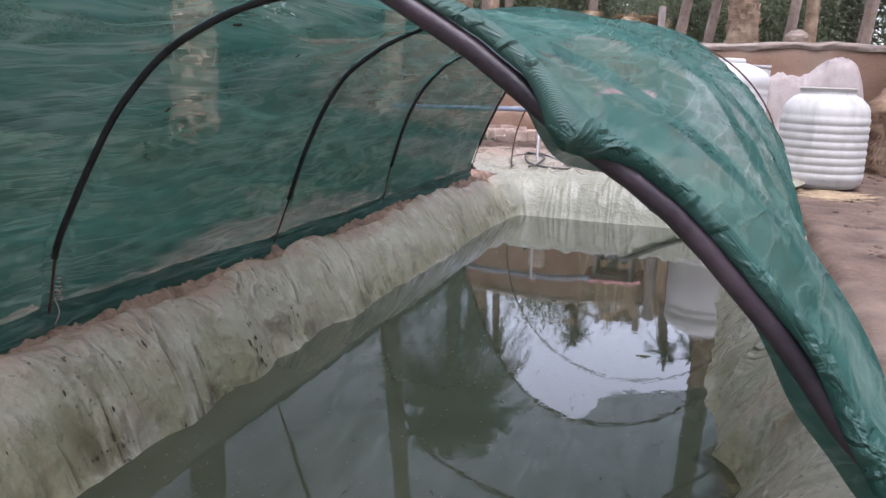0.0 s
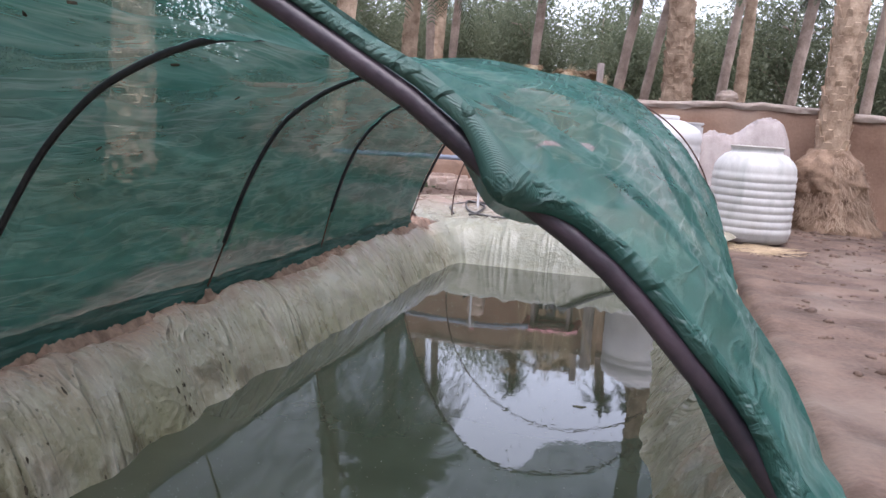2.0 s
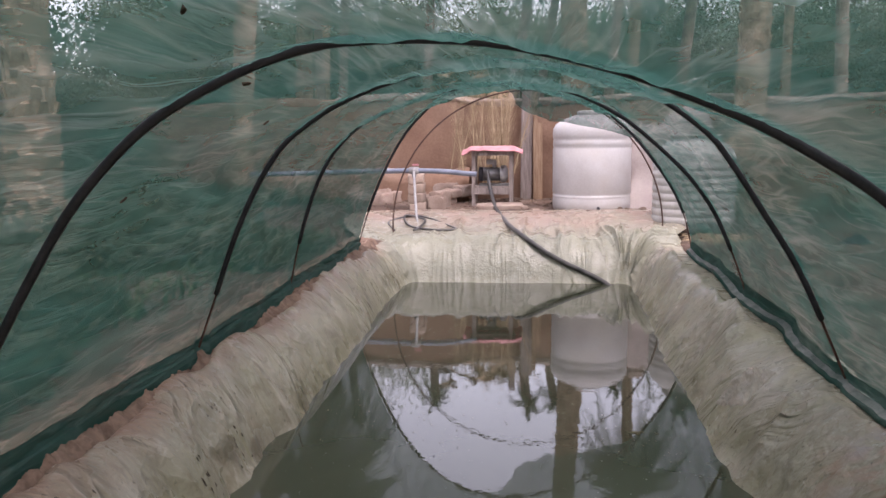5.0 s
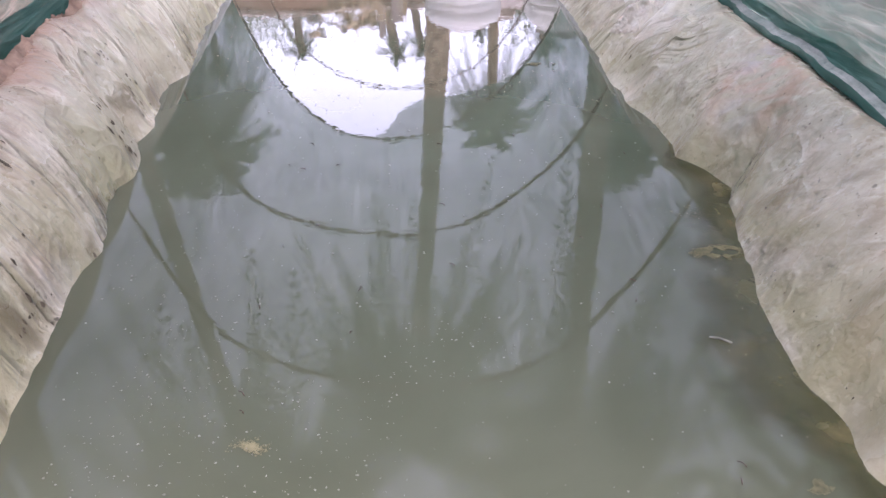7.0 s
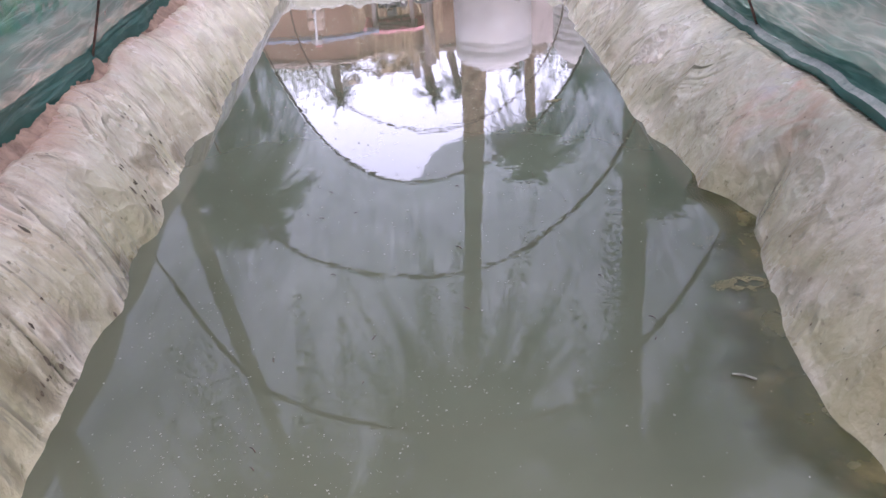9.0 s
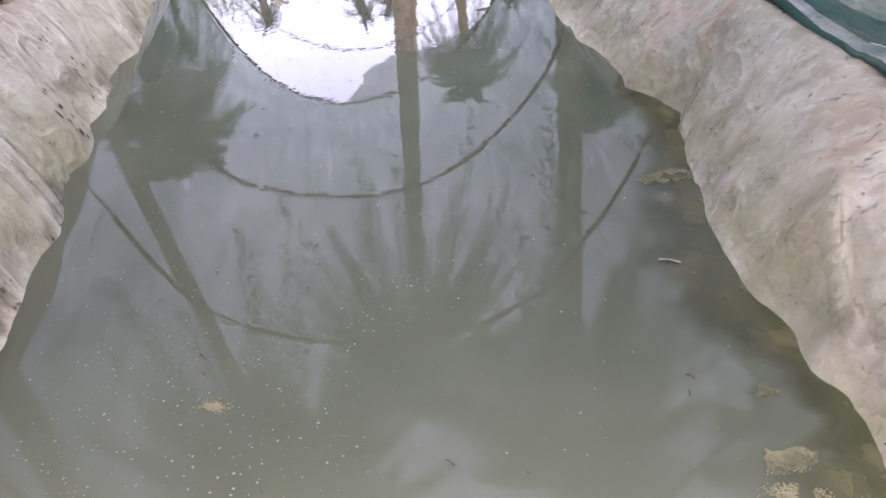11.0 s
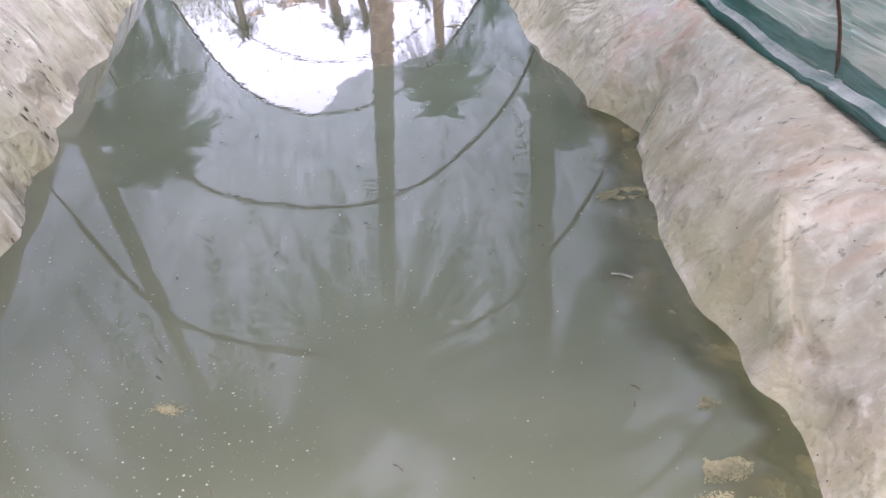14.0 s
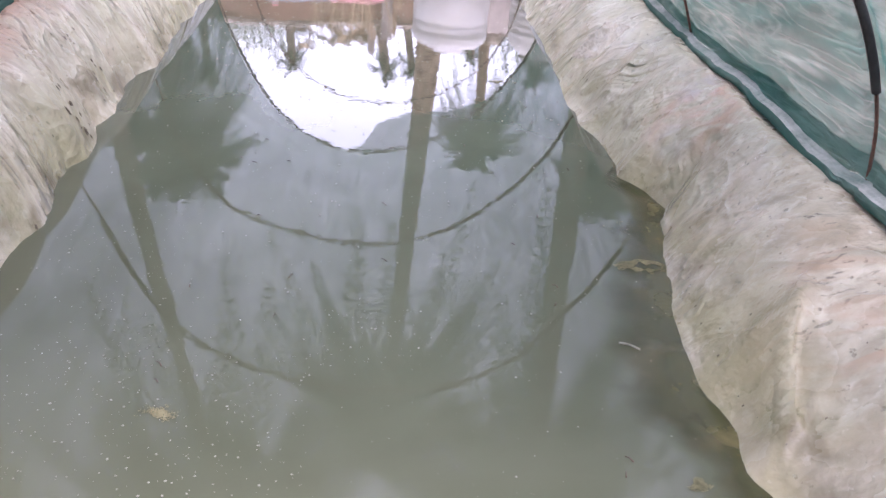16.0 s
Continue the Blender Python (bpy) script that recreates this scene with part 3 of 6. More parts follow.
def ground_z(x, y):
    x, y = np.asarray(x, float), np.asarray(y, float)
    z = 0.42 + 0.15 * smooth(8.7, 10.0, y) * smooth(2.4, 1.3, x)
    z = z + 0.03 * smooth(-2.2, -3.0, x)
    return z + 0.02 * fbm(x * 1.3, y * 1.3, 31) + 0.014 * fbm(x * 5, y * 5, 35)


def rim(step):
    """Points of the waterline's smooth rounded rectangle with outward normals, from the near left corner clockwise."""
    r, x0, x1 = 0.14, -1.2, 1.0
    pts, nor = [], []
    for y in np.arange(NEAR_Y + r, FAR_Y - r, step):
        pts.append((x0, y)), nor.append((-1, 0))
    for a in np.linspace(180, 90, 22):
        c, s = math.cos(radians(a)), math.sin(radians(a))
        pts.append((x0 + r + r * c, FAR_Y - r + r * s)), nor.append((c, s))
    for x in np.arange(x0 + r + step, x1 - r, step):
        pts.append((x, FAR_Y)), nor.append((0, 1))
    for a in np.linspace(90, 0, 22):
        c, s = math.cos(radians(a)), math.sin(radians(a))
        pts.append((x1 - r + r * c, FAR_Y - r + r * s)), nor.append((c, s))
    for y in np.arange(FAR_Y - r - step, NEAR_Y + r, -step):
        pts.append((x1, y)), nor.append((1, 0))
    for a in np.linspace(0, -90, 10):
        c, s = math.cos(radians(a)), math.sin(radians(a))
        pts.append((x1 - r + r * c, NEAR_Y + r + r * s)), nor.append((c, s))
    for x in np.arange(x1 - r - step, x0 + r, -step):
        pts.append((x, NEAR_Y)), nor.append((0, -1))
    for a in np.linspace(-90, -180, 10):
        c, s = math.cos(radians(a)), math.sin(radians(a))
        pts.append((x0 + r + r * c, NEAR_Y + r + r * s)), nor.append((c, s))
    return np.array(pts), np.array(nor)


def far_bank(sn):
    """The far bank's height over the water; sn 1 is 1.5 m from the waterline."""
    return 0.43 * (1 - np.clip(1 - sn * 3.6, 0, 1) ** 1.7) + 0.16 * smooth(0.45, 1.1, sn)


def build_liner():
    pts, nor = rim(0.015)
    n = len(pts)
    arc = np.concatenate([[0], np.cumsum(np.linalg.norm(np.diff(pts, axis=0), axis=1))])
    s = np.concatenate([np.linspace(-0.30, 0, 8)[:-1], np.linspace(0, 0.66, 54)])
    far = smooth(0.5, 0.9, nor[:, 1])[:, None]
    right = smooth(0.3, 0.8, nor[:, 0])[:, None]
    S = s[None, :] * (1 + far * np.where(s > 0, 2.0, 0)[None, :])
    A, Sn = arc[:, None], np.clip(s / 0.5, -1, 1.35)[None, :]
    # how high the film lies over the water
    left_z = 0.46 * (1 - np.clip(1 - Sn, 0, 1) ** (2.5 + 1.3 * smooth(3.2, 2.2, pts[:, 1, None])))
    right_z = 0.415 * (1 - np.clip(1 - Sn / 0.9, 0, 1) ** 1.75)
    far_z = far_bank(Sn)
    Z = left_z * (1 - right) * (1 - far) + right_z * right * (1 - far) + far_z * far
    Z = np.where(Sn < 0, 0.9 * s[None, :], Z)
    # waterline in and out
    wig = np.zeros(n)
    isl, isr = nor[:, 0] < -0.5, nor[:, 0] > 0.5
    wig[isl] = -(np.interp(pts[isl, 1], LEFT_Y, LEFT_X) + 1.2)
    wig[isr] = np.interp(pts[isr, 1], RIGHT_Y, RIGHT_X) - 1.0
    wig = wig + 0.010 * fbm(arc * 7, 0, 3)
    fade = np.clip(1 - np.abs(s) / 0.45, 0, 1)[None, :]
    S = S * (1 - 0.13 * right * (s > 0)[None, :]) + wig[:, None] * fade
    # lumps of soil under the film, strips of loose film, creases
    up = smooth(-0.15, 0.12, Sn)
    yy = pts[:, 1, None]
    lump = 0.055 * fbm(A * 1.9, Sn * 1.5 + 3, 11, 2) * (0.7 + 0.5 * right) + 0.006 * fbm(A * 8, Sn * 4, 13, 2)
    strips = smooth(-0.25, 0.35, value_noise(A * 0.9 + 0.6, Sn * 0.7, 8)) * (1 - smooth(0.75, 1.0, Sn))
    corner = smooth(4.6, 6.2, yy) * (1 - far)
    bend = A + (0.10 + 0.28 * corner) * Sn * (1 - right) + (0.36 * smooth(4.6, 6.2, yy) - 0.38 * smooth(6.2, 4.6, yy)) * Sn * right + 0.09 * fbm(A * 1.3, Sn * 1.5, 5, 2)
    loose = np.clip(strips + corner, 0, 1) + 0.7 * far
    fold = (0.050 - 0.02 * right) * crease(bend * 2.4, Sn * 0.5, 21, 4) + 0.026 * crease(bend * 5.2 + 3, Sn * 0.8, 22) * (0.25 + 0.75 * loose)
    fine = 0.005 * (1 - 0.8 * right) * crease(bend * 11, Sn * 1.1, 23) * (0.1 + 0.9 * loose)
    fold = fold + far * (0.075 * crease(A * 2.9 + 0.25 * Sn, Sn * 0.4, 81, 5) + 0.035 * crease(A * 6.3 - 0.2 * Sn, Sn * 0.5, 83, 4))
    warp = 0.35 * fbm(A * 1.6, Sn * 2, 9, 2)
    cross = right * (0.095 * crease(A * 1.5 + 0.7 * Sn + warp, Sn * 0.8, 27, 3.5) + 0.030 * crease(A * 3.4 - 0.9 * Sn + warp, Sn * 1.5, 28, 3)) * smooth(-0.5, 0.2, value_noise(A * 0.9, Sn, 29)) * (1 + 0.9 * smooth(2.7, 1.7, yy) + 0.5 * smooth(3.0, 3.6, yy) * smooth(6.0, 5.0, yy))
    # slack folds that lie one above the other on the right bank, near the camera
    slack = 0
    for y0, lean, high, wide in ((0.86, 0.06, 0.030, 0.030), (0.99, 0.10, 0.040, 0.036), (1.13, 0.05, 0.034, 0.030), (1.26, 0.14, 0.030, 0.040), (1.47, 0.10, 0.026, 0.035), (2.68, -0.22, 0.034, 0.040), (2.86, -0.30, 0.030, 0.045), (3.75, -0.25, 0.035, 0.050), (4.05, -0.35, 0.040, 0.060)):
        slack = slack + high * np.exp(-(((yy - y0 + lean * (Sn - 0.6) + 0.05 * fbm(Sn * 3, y0, 43, 2)) / wide) ** 2)) * smooth(0.05, 0.85, Sn)
    # folds that fan out from the pinched notch at the waterline
    turn = np.arctan2(yy - 2.44, 0.45 * Sn + 0.03)
    away = np.hypot(yy - 2.44, 0.45 * Sn)
    slack = slack + 0.055 * crease(turn * 1.5 + 0.12 * fbm(away * 5, turn, 45, 2), 0.3, 47, 4) * np.exp(-((away / 0.42) ** 2)) * smooth(0.03, 0.12, away)
    d = (lump + fold + fine + cross + 0.7 * right * slack - 0.02) * (0.35 + 0.65 * up) * (1 - (0.75 + 0.15 * right) * smooth(0.62, 0.95, Sn))
    S = S + (0.55 - 0.33 * right) * d
    Z = Z + 0.75 * d
    # the film's outer edge dips into the soil, unevenly
    edge = smooth(0.64, 0.84, Sn - 0.56 * right + 0.10 * fbm(A * 1.6, 0, 41, 3)) * (1 - far)
    Z = Z - 0.08 * edge
    P = np.stack([pts[:, 0, None] + nor[:, 0, None] * S, pts[:, 1, None] + nor[:, 1, None] * S, Z], -1)
    global FILM
    FILM = P
    U = np.stack(np.broadcast_arrays(bend, Sn), -1)
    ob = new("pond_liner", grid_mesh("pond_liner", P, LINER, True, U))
    tagged(ob, "wrinkled pale green-beige plastic pond liner stained with mud", "pond liner", kind="structure")


def build_ground():
    pts, nor = rim(0.06)
    s = np.concatenate([np.linspace(0.28, 1.6, 28), np.geomspace(1.7, 14, 60), np.geomspace(15, 600, 16)])
    X = pts[:, 0, None] + nor[:, 0, None] * s
    Y = pts[:, 1, None] + nor[:, 1, None] * s
    right = smooth(0.3, 0.8, nor[:, 0])[:, None]
    Z = ground_z(X, Y) - 0.14 * smooth(0.40, 0.28, s)[None, :] * (1 - right) - 0.2 * right * smooth(0.66, 0.5, s)[None, :]
    far = smooth(0.5, 0.9, nor[:, 1])[:, None]
    Z = Z - 0.22 * far * smooth(1.45, 0.8, s)[None, :] - 0.05 * far * smooth(1.95, 1.6, s)[None, :]
    ob = new("ground", grid_mesh("ground", np.stack([X, Y, Z], -1), SOIL, closed=True))
    tagged(ob, "dry reddish-brown trodden earth round the pond", "ground", kind="structure")


def build_water():
    gx, gy = np.meshgrid(np.linspace(-1.5, 1.35, 20), np.linspace(-1.8, 8.6, 60), indexing="ij")
    ob = new("water", grid_mesh("water", np.stack([gx, gy, 0 * gx], -1), WATER))
    tagged(ob, "still murky green pond water with floating flecks", "water", kind="structure")


build_ground()
build_liner()
build_water()


def soil_ridge():
    """Loose red earth heaped over the film's upper edge along the net."""
    ys = np.linspace(-1.2, 8.2, 1500)[:, None]
    t = np.linspace(0, 1, 56)[None, :]
    inner = -1.45 + 0.035 * fbm(ys * 1.1, 0, 501, 3) + 0.012 * fbm(ys * 9, 0, 503, 3)
    X = -1.85 + (inner + 1.85) * t
    top = 0.466 - 0.012 * t**2
    Z = top + 0.022 * fbm(ys * 5, t * 4, 505, 4) + 0.020 * np.clip(fbm(ys * 21, t * 8, 507, 3), 0, 1) + 0.009 * np.clip(fbm(ys * 52, t * 19, 509, 2), 0, 1) - 0.16 * smooth(0.55, 1.0, t) ** 1.5
    ob = new("soil_ridge", grid_mesh("soil_ridge", np.stack([X, np.broadcast_to(ys, X.shape), Z], -1), RED_SOIL))
    tagged(ob, "ridge of loose reddish earth along the foot of the net", "earth ridge", kind="structure")


soil_ridge()


# ---- the tunnel: hoops and shade net ----
HOOP_Y = [0.22, 1.80, 3.52, 5.33, 7.62]
SAG = [0.10, 0.08, 0.07, 0.10]
# each hoop's bend from the right foot to the left: across, along, up
BENDS = [
    [(1.460, 0.22, 0.400), (1.420, 0.22, 0.620), (1.330, 0.22, 0.840), (1.220, 0.22, 1.010), (1.100, 0.22, 1.150), (1.050, 0.22, 1.205), (1.000, 0.22, 1.272), (0.950, 0.22, 1.325), (0.910, 0.22, 1.368), (0.870, 0.22, 1.405), (0.830, 0.22, 1.435), (0.757, 0.22, 1.482), (0.650, 0.22, 1.562), (0.575, 0.22, 1.606), (0.508, 0.22, 1.645), (0.420, 0.22, 1.692), (0.350, 0.22, 1.722), (0.150, 0.22, 1.775), (-0.120, 0.22, 1.800), (-0.500, 0.22, 1.760), (-0.920, 0.22, 1.600), (-1.300, 0.22, 1.300), (-1.560, 0.22, 0.880), (-1.650, 0.22, 0.420)],
    [(1.470, 1.80, 0.400), (1.420, 1.80, 0.660), (1.280, 1.78, 0.930), (1.050, 1.74, 1.200), (0.840, 1.72, 1.385), (0.700, 1.70, 1.475), (0.570, 1.70, 1.550), (0.450, 1.70, 1.605), (0.220, 1.69, 1.690), (-0.080, 1.68, 1.755), (-0.400, 1.68, 1.760), (-0.580, 1.69, 1.725), (-0.720, 1.69, 1.670), (-0.880, 1.70, 1.590), (-1.010, 1.71, 1.490), (-1.140, 1.71, 1.350), (-1.270, 1.72, 1.165), (-1.380, 1.74, 1.000), (-1.520, 1.80, 0.820), (-1.600, 1.84, 0.630), (-1.660, 1.86, 0.450)],
    [(1.450, 3.40, 0.400), (1.290, 3.40, 0.760), (1.180, 3.40, 0.980), (1.040, 3.40, 1.200), (0.910, 3.41, 1.400), (0.790, 3.42, 1.550), (0.550, 3.45, 1.720), (0.300, 3.47, 1.810), (-0.050, 3.50, 1.865), (-0.380, 3.52, 1.840), (-0.660, 3.54, 1.770), (-0.860, 3.55, 1.690), (-1.000, 3.55, 1.605), (-1.130, 3.55, 1.500), (-1.260, 3.56, 1.320), (-1.390, 3.57, 1.060), (-1.500, 3.58, 0.780), (-1.600, 3.58, 0.520), (-1.630, 3.58, 0.440)],
    [(1.500, 5.33, 0.420), (1.460, 5.33, 0.550), (1.380, 5.33, 0.760), (1.260, 5.33, 1.020), (1.120, 5.33, 1.220), (0.980, 5.33, 1.370), (0.690, 5.33, 1.620), (0.460, 5.33, 1.755), (0.250, 5.33, 1.835), (-0.080, 5.33, 1.890), (-0.480, 5.33, 1.850), (-0.770, 5.33, 1.770), (-1.040, 5.33, 1.660), (-1.200, 5.33, 1.550), (-1.360, 5.33, 1.360), (-1.480, 5.33, 1.110), (-1.580, 5.33, 0.800), (-1.640, 5.33, 0.550), (-1.670, 5.33, 0.440)],
    [(1.580, 7.62, 0.420), (1.500, 7.62, 0.750), (1.380, 7.62, 1.020), (1.190, 7.62, 1.300), (0.950, 7.62, 1.580), (0.550, 7.62, 1.900), (0.200, 7.62, 2.030), (-0.190, 7.62, 2.090), (-0.480, 7.62, 2.050), (-0.780, 7.62, 1.920), (-1.040, 7.62, 1.700), (-1.200, 7.62, 1.500), (-1.340, 7.62, 1.260), (-1.460, 7.62, 1.000), (-1.530, 7.62, 0.820), (-1.620, 7.62, 0.540), (-1.650, 7.62, 0.440)],
]


def even_bend(points):
    line = spline(points, 12)
    way = np.concatenate([[0], np.cumsum(np.linalg.norm(np.diff(line, axis=0), axis=1))])
    at = np.linspace(0, way[-1], 181)
    return np.stack([np.interp(at, way, line[:, k]) for k in range(3)], -1)


BEND = np.stack([even_bend(p) for p in BENDS])


def arch(a, grow=0.0, y=0.0):
    """A point of the tunnel's line at the way a over it (0 right foot, 180 left foot) and the way along y: x, lean along, z."""
    a, y = np.broadcast_arrays(np.asarray(a, float), np.asarray(y, float))
    k = np.clip(np.searchsorted(HOOP_Y, y, side="right") - 1, 0, 3)
    hy = np.array(HOOP_Y)
    u = np.clip((y - hy[k]) / (hy[k + 1] - hy[k]), 0, 1)[..., None]
    i = np.clip(np.floor(a).astype(int), 0, 179)
    f = (a - i)[..., None]
    p0 = BEND[k, i] * (1 - f) + BEND[k, i + 1] * f
    p1 = BEND[k + 1, i] * (1 - f) + BEND[k + 1, i + 1] * f
    p = p0 * (1 - u) + p1 * u
    dx, dz = p[..., 0] + 0.04, p[..., 2] - 0.45
    n = np.sqrt(dx**2 + dz**2) + 1e-6
    return p[..., 0] + grow * dx / n, p[..., 1] - y, p[..., 2] + grow * dz / n


def build_hoop(y, pipe, radius, first=0, name="hoop"):
    ob = thing(name, "black plastic pipe hoop pushed over iron rods", "hoop", (0, y, 0), "tunnel hoops")
    a = np.linspace(14, 166, 70)
    x, lean, z = arch(a, 0, y)
    wob = 0.006 * np.sin(np.radians(a) * 5 + y)
    part("pipe", tube(bmesh.new(), np.stack([x, wob + lean, z], -1), radius, 12), pipe, ob, soft=True)
    for side in (0, 1):
        b = np.linspace(18, 0, 12) if side == 0 else np.linspace(162, 180, 12)
        x, lean, z = arch(b, 0, y)
        line = np.stack([x, lean, z], -1)
        line = np.vstack([line, line[-1] + (0, 0, -0.25)])
        part("stake", tube(bmesh.new(), line, 0.006, 8), RUST, ob, "thin rusty iron rod", soft=True)
    return ob


for k, y in enumerate(HOOP_Y):
    build_hoop(y, OLD_PIPE if k == 0 else PIPE, 0.0135 if k else 0.0130)


def bare_hoop():
    ob = thing("bare_hoop", "bent bare iron rod hoop without net", "hoop", (0, 8.94, 0), "tunnel hoops")
    a = np.linspace(-4, 184, 60)
    x, z = 1.51 * np.cos(np.radians(a)), 0.5 + 1.53 * np.sin(np.radians(a))
    part("rod", tube(bmesh.new(), np.stack([x, 0.02 * np.sin(np.radians(a) * 2), z], -1), 0.009, 8), RUST, ob, soft=True)


bare_hoop()


def net_point(y, a):
    """Where the net lies, for arrays of the way along (metres) and the angle over the hoop (0 right foot, 180 left foot)."""
    span = np.clip(np.searchsorted(HOOP_Y, y, side="right") - 1, 0, 3)
    y0, y1 = np.array(HOOP_Y)[span], np.array(HOOP_Y)[span + 1]
    u = np.clip((y - y0) / (y1 - y0), 0, 1)
    hang = np.sin(np.pi * u) ** 0.8
    c, s = np.cos(np.radians(a)), np.sin(np.radians(a))
    roof = smooth(48, 78, a) * smooth(160, 125, a)
    sag = np.array(SAG)[span] * hang * roof
    side = np.where(a < 90, 0.012, 0.035) * hang * (1 - roof)
    # folds fan out from the hoops
    fan = a / 9.0 + 2.5 * (u - 0.5) * np.sign(c)
    fold = (0.015 * ridged(fan, y * 0.5, 51, 3) + 0.032 * fbm(a / 22, y * 1.1, 55, 3)) * (0.25 + 0.75 * hang)
    fold = fold + 0.007 * ridged(a / 3.2 + 4 * u * np.sign(c), y * 1.4, 57, 3)
    fold = np.clip(fold, -0.07, 0.05)
    grow = 0.018 - side + fold * (0.5 + 0.5 * hang) - 0.016 * (1 - hang)
    grow = np.where(hang < 0.15, np.maximum(grow, 0.017), grow)
    # slack between the first hoop and the next, on the pond's right
    slack = 0.10 * np.exp(-((y - 0.85) / 0.42) ** 2) * smooth(10, 30, a) * smooth(72, 54, a)
    x, lean, z = arch(a, grow - slack, y)
    return x, y + lean, z - sag


def build_net():
    net = thing("shade_net", "green woven shade net stretched over the hoops", "shade net")
    ys = np.linspace(HOOP_Y[0] - 0.02, HOOP_Y[4] + 0.02, 330)
    an = np.linspace(0.5, 179.5, 196)
    Y, A = np.meshgrid(ys, an, indexing="ij")
    skin = grid_mesh("skin", np.stack(net_point(Y, A), -1), NET, False, np.stack([Y, A / 57.3], -1))
    child("skin", skin, net)
    # the doubled foot of the net: a band up the wall, and a fold that lies on the bank with dust on it
    for side in (1, -1):
        t = np.linspace(0, 1, 12)[None, :]
        way = (5.2 if side > 0 else 4.7) + 0.5 * fbm(ys * 1.3, side, 67)[:, None] * (1 - t) - 2.0 * t
        x0, y0, z0 = net_point(ys[:, None] + 0 * t, way if side > 0 else 180 - way)
        low = (0.474 if side < 0 else 0.424) + 0.008 * fbm(ys * 2, 0, 61)[:, None]
        Xs = x0 - side * (0.003 + 0.012 * t + 0.008 * t * ridged(ys[:, None] * 2.2, t, 63))
        Zs = z0 + (low + 0.045 - z0[:, -1:]) * t
        child("foot_band", grid_mesh("foot_band", np.stack([Xs, y0, Zs], -1), HEM), net, "doubled darker foot of the net")
        wide = (0.042 if side > 0 else 0.016) + 0.010 * fbm(ys * 1.6, side, 69)[:, None]
        lie = 0.030 + 0.008 * fbm(ys * 4, side, 70)[:, None]
        xf, zf = Xs[:, -1:], low + lie
        Xt = xf - side * (wide * t - 0.006)
        Zt = zf + 0.016 * (1 - t) ** 2 + 0.006 * ridged(ys[:, None] * 3, t * 2, 65) * np.sin(np.pi * t)
        child("fold_top", grid_mesh("fold_top", np.stack([Xt, y0, Zt], -1), DUSTY_NET if side > 0 else HEM), net, "fold of the net covered in pale dust")
        Xe = xf - side * (wide - 0.006 + 0.006 * np.sin(np.pi * t) - 0.03 * smooth(0.7, 1, t))
        child("fold_edge", grid_mesh("fold_edge", np.stack([Xe, y0, zf - (lie + (0.012 if side > 0 else 0.06)) * t], -1), HEM), net, "dark lower edge of the net")
    # front edge rolled along the outer side of the first hoop, gathered in a knot and lapped over the pipe low down
    an = np.linspace(4, 176, 340)
    hx, _, hz = arch(an, 0, 0.0)
    knot = np.exp(-((hx - 0.757) / 0.040) ** 2) * (an < 90)
    lap = smooth(1.26, 1.12, hz) * (an < 90)
    over = np.clip(knot + 0.8 * lap, 0, 1)[:, None]
    roll = np.linspace(0, 360, 17)[None, :]
    r = 0.010 + 0.014 * over + 0.003 * fbm(an[:, None] / 7, roll / 120, 73)
    out = 0.021 - 0.020 * over + 0.004 * fbm(an / 16, 2, 74)[:, None]
    x, lean, z = arch(an[:, None], out + r * np.cos(np.radians(roll)), 0.0)
    yr = lean - 0.006 - 0.012 * over - r * np.sin(np.radians(roll)) + 0.005 * fbm(an / 9, 5, 76)[:, None]
    child("front_roll", grid_mesh("front_roll", np.stack([x, yr, z], -1), HEM), net, "rolled front edge of the net")
    # the strip that hangs inside the first hoop
    t = np.linspace(0, 1, 16)[None, :]
    wide = (0.010 + 0.006 * fbm(an / 14, 0, 71) + 0.032 * np.exp(-((hx - 0.757) / 0.05) ** 2) * (an < 90) + 0.035 * smooth(1.42, 1.18, hz) * smooth(0.45, 0.7, hz) * (an < 90))[:, None]
    x, lean, z = arch(an[:, None], 0.018 - (0.02 + wide) * t, 0.0)
    yh = lean + 0.022 + 0.05 * t + 0.010 * fbm(an[:, None] / 6, t * 2, 75) * t
    child("front_hem", grid_mesh("front_hem", np.stack([x, yh, z], -1), HEM), net, "front hem hanging inside the hoop")
    # the slack far edge that droops into the far opening
    an = np.linspace(20, 100, 120)
    t = np.linspace(0, 1, 16)[None, :]
    x0, _, z0 = arch(an[:, None], 0.018, HOOP_Y[4])
    drop = np.interp(an, [20, 38, 46, 56, 66, 76, 86, 95, 100], [0.02, 0.02, 0.04, 0.16, 0.28, 0.35, 0.31, 0.08, 0.0])[:, None] * t
    xs = x0 - 0.25 * drop + 0.012 * ridged(an[:, None] / 4, t, 77)
    zs = z0 - drop
    yf = HOOP_Y[4] + 0.02 + 0.05 * t + 0.03 * fbm(an[:, None] / 9, t, 79) * t
    child("end_flap", grid_mesh("end_flap", np.stack([xs, yf, zs], -1), NET), net, "slack drooping end of the net")


build_net()


# ---- the far bank and the yard behind it ----
def gz(x, y):
    return float(ground_z(x, y))


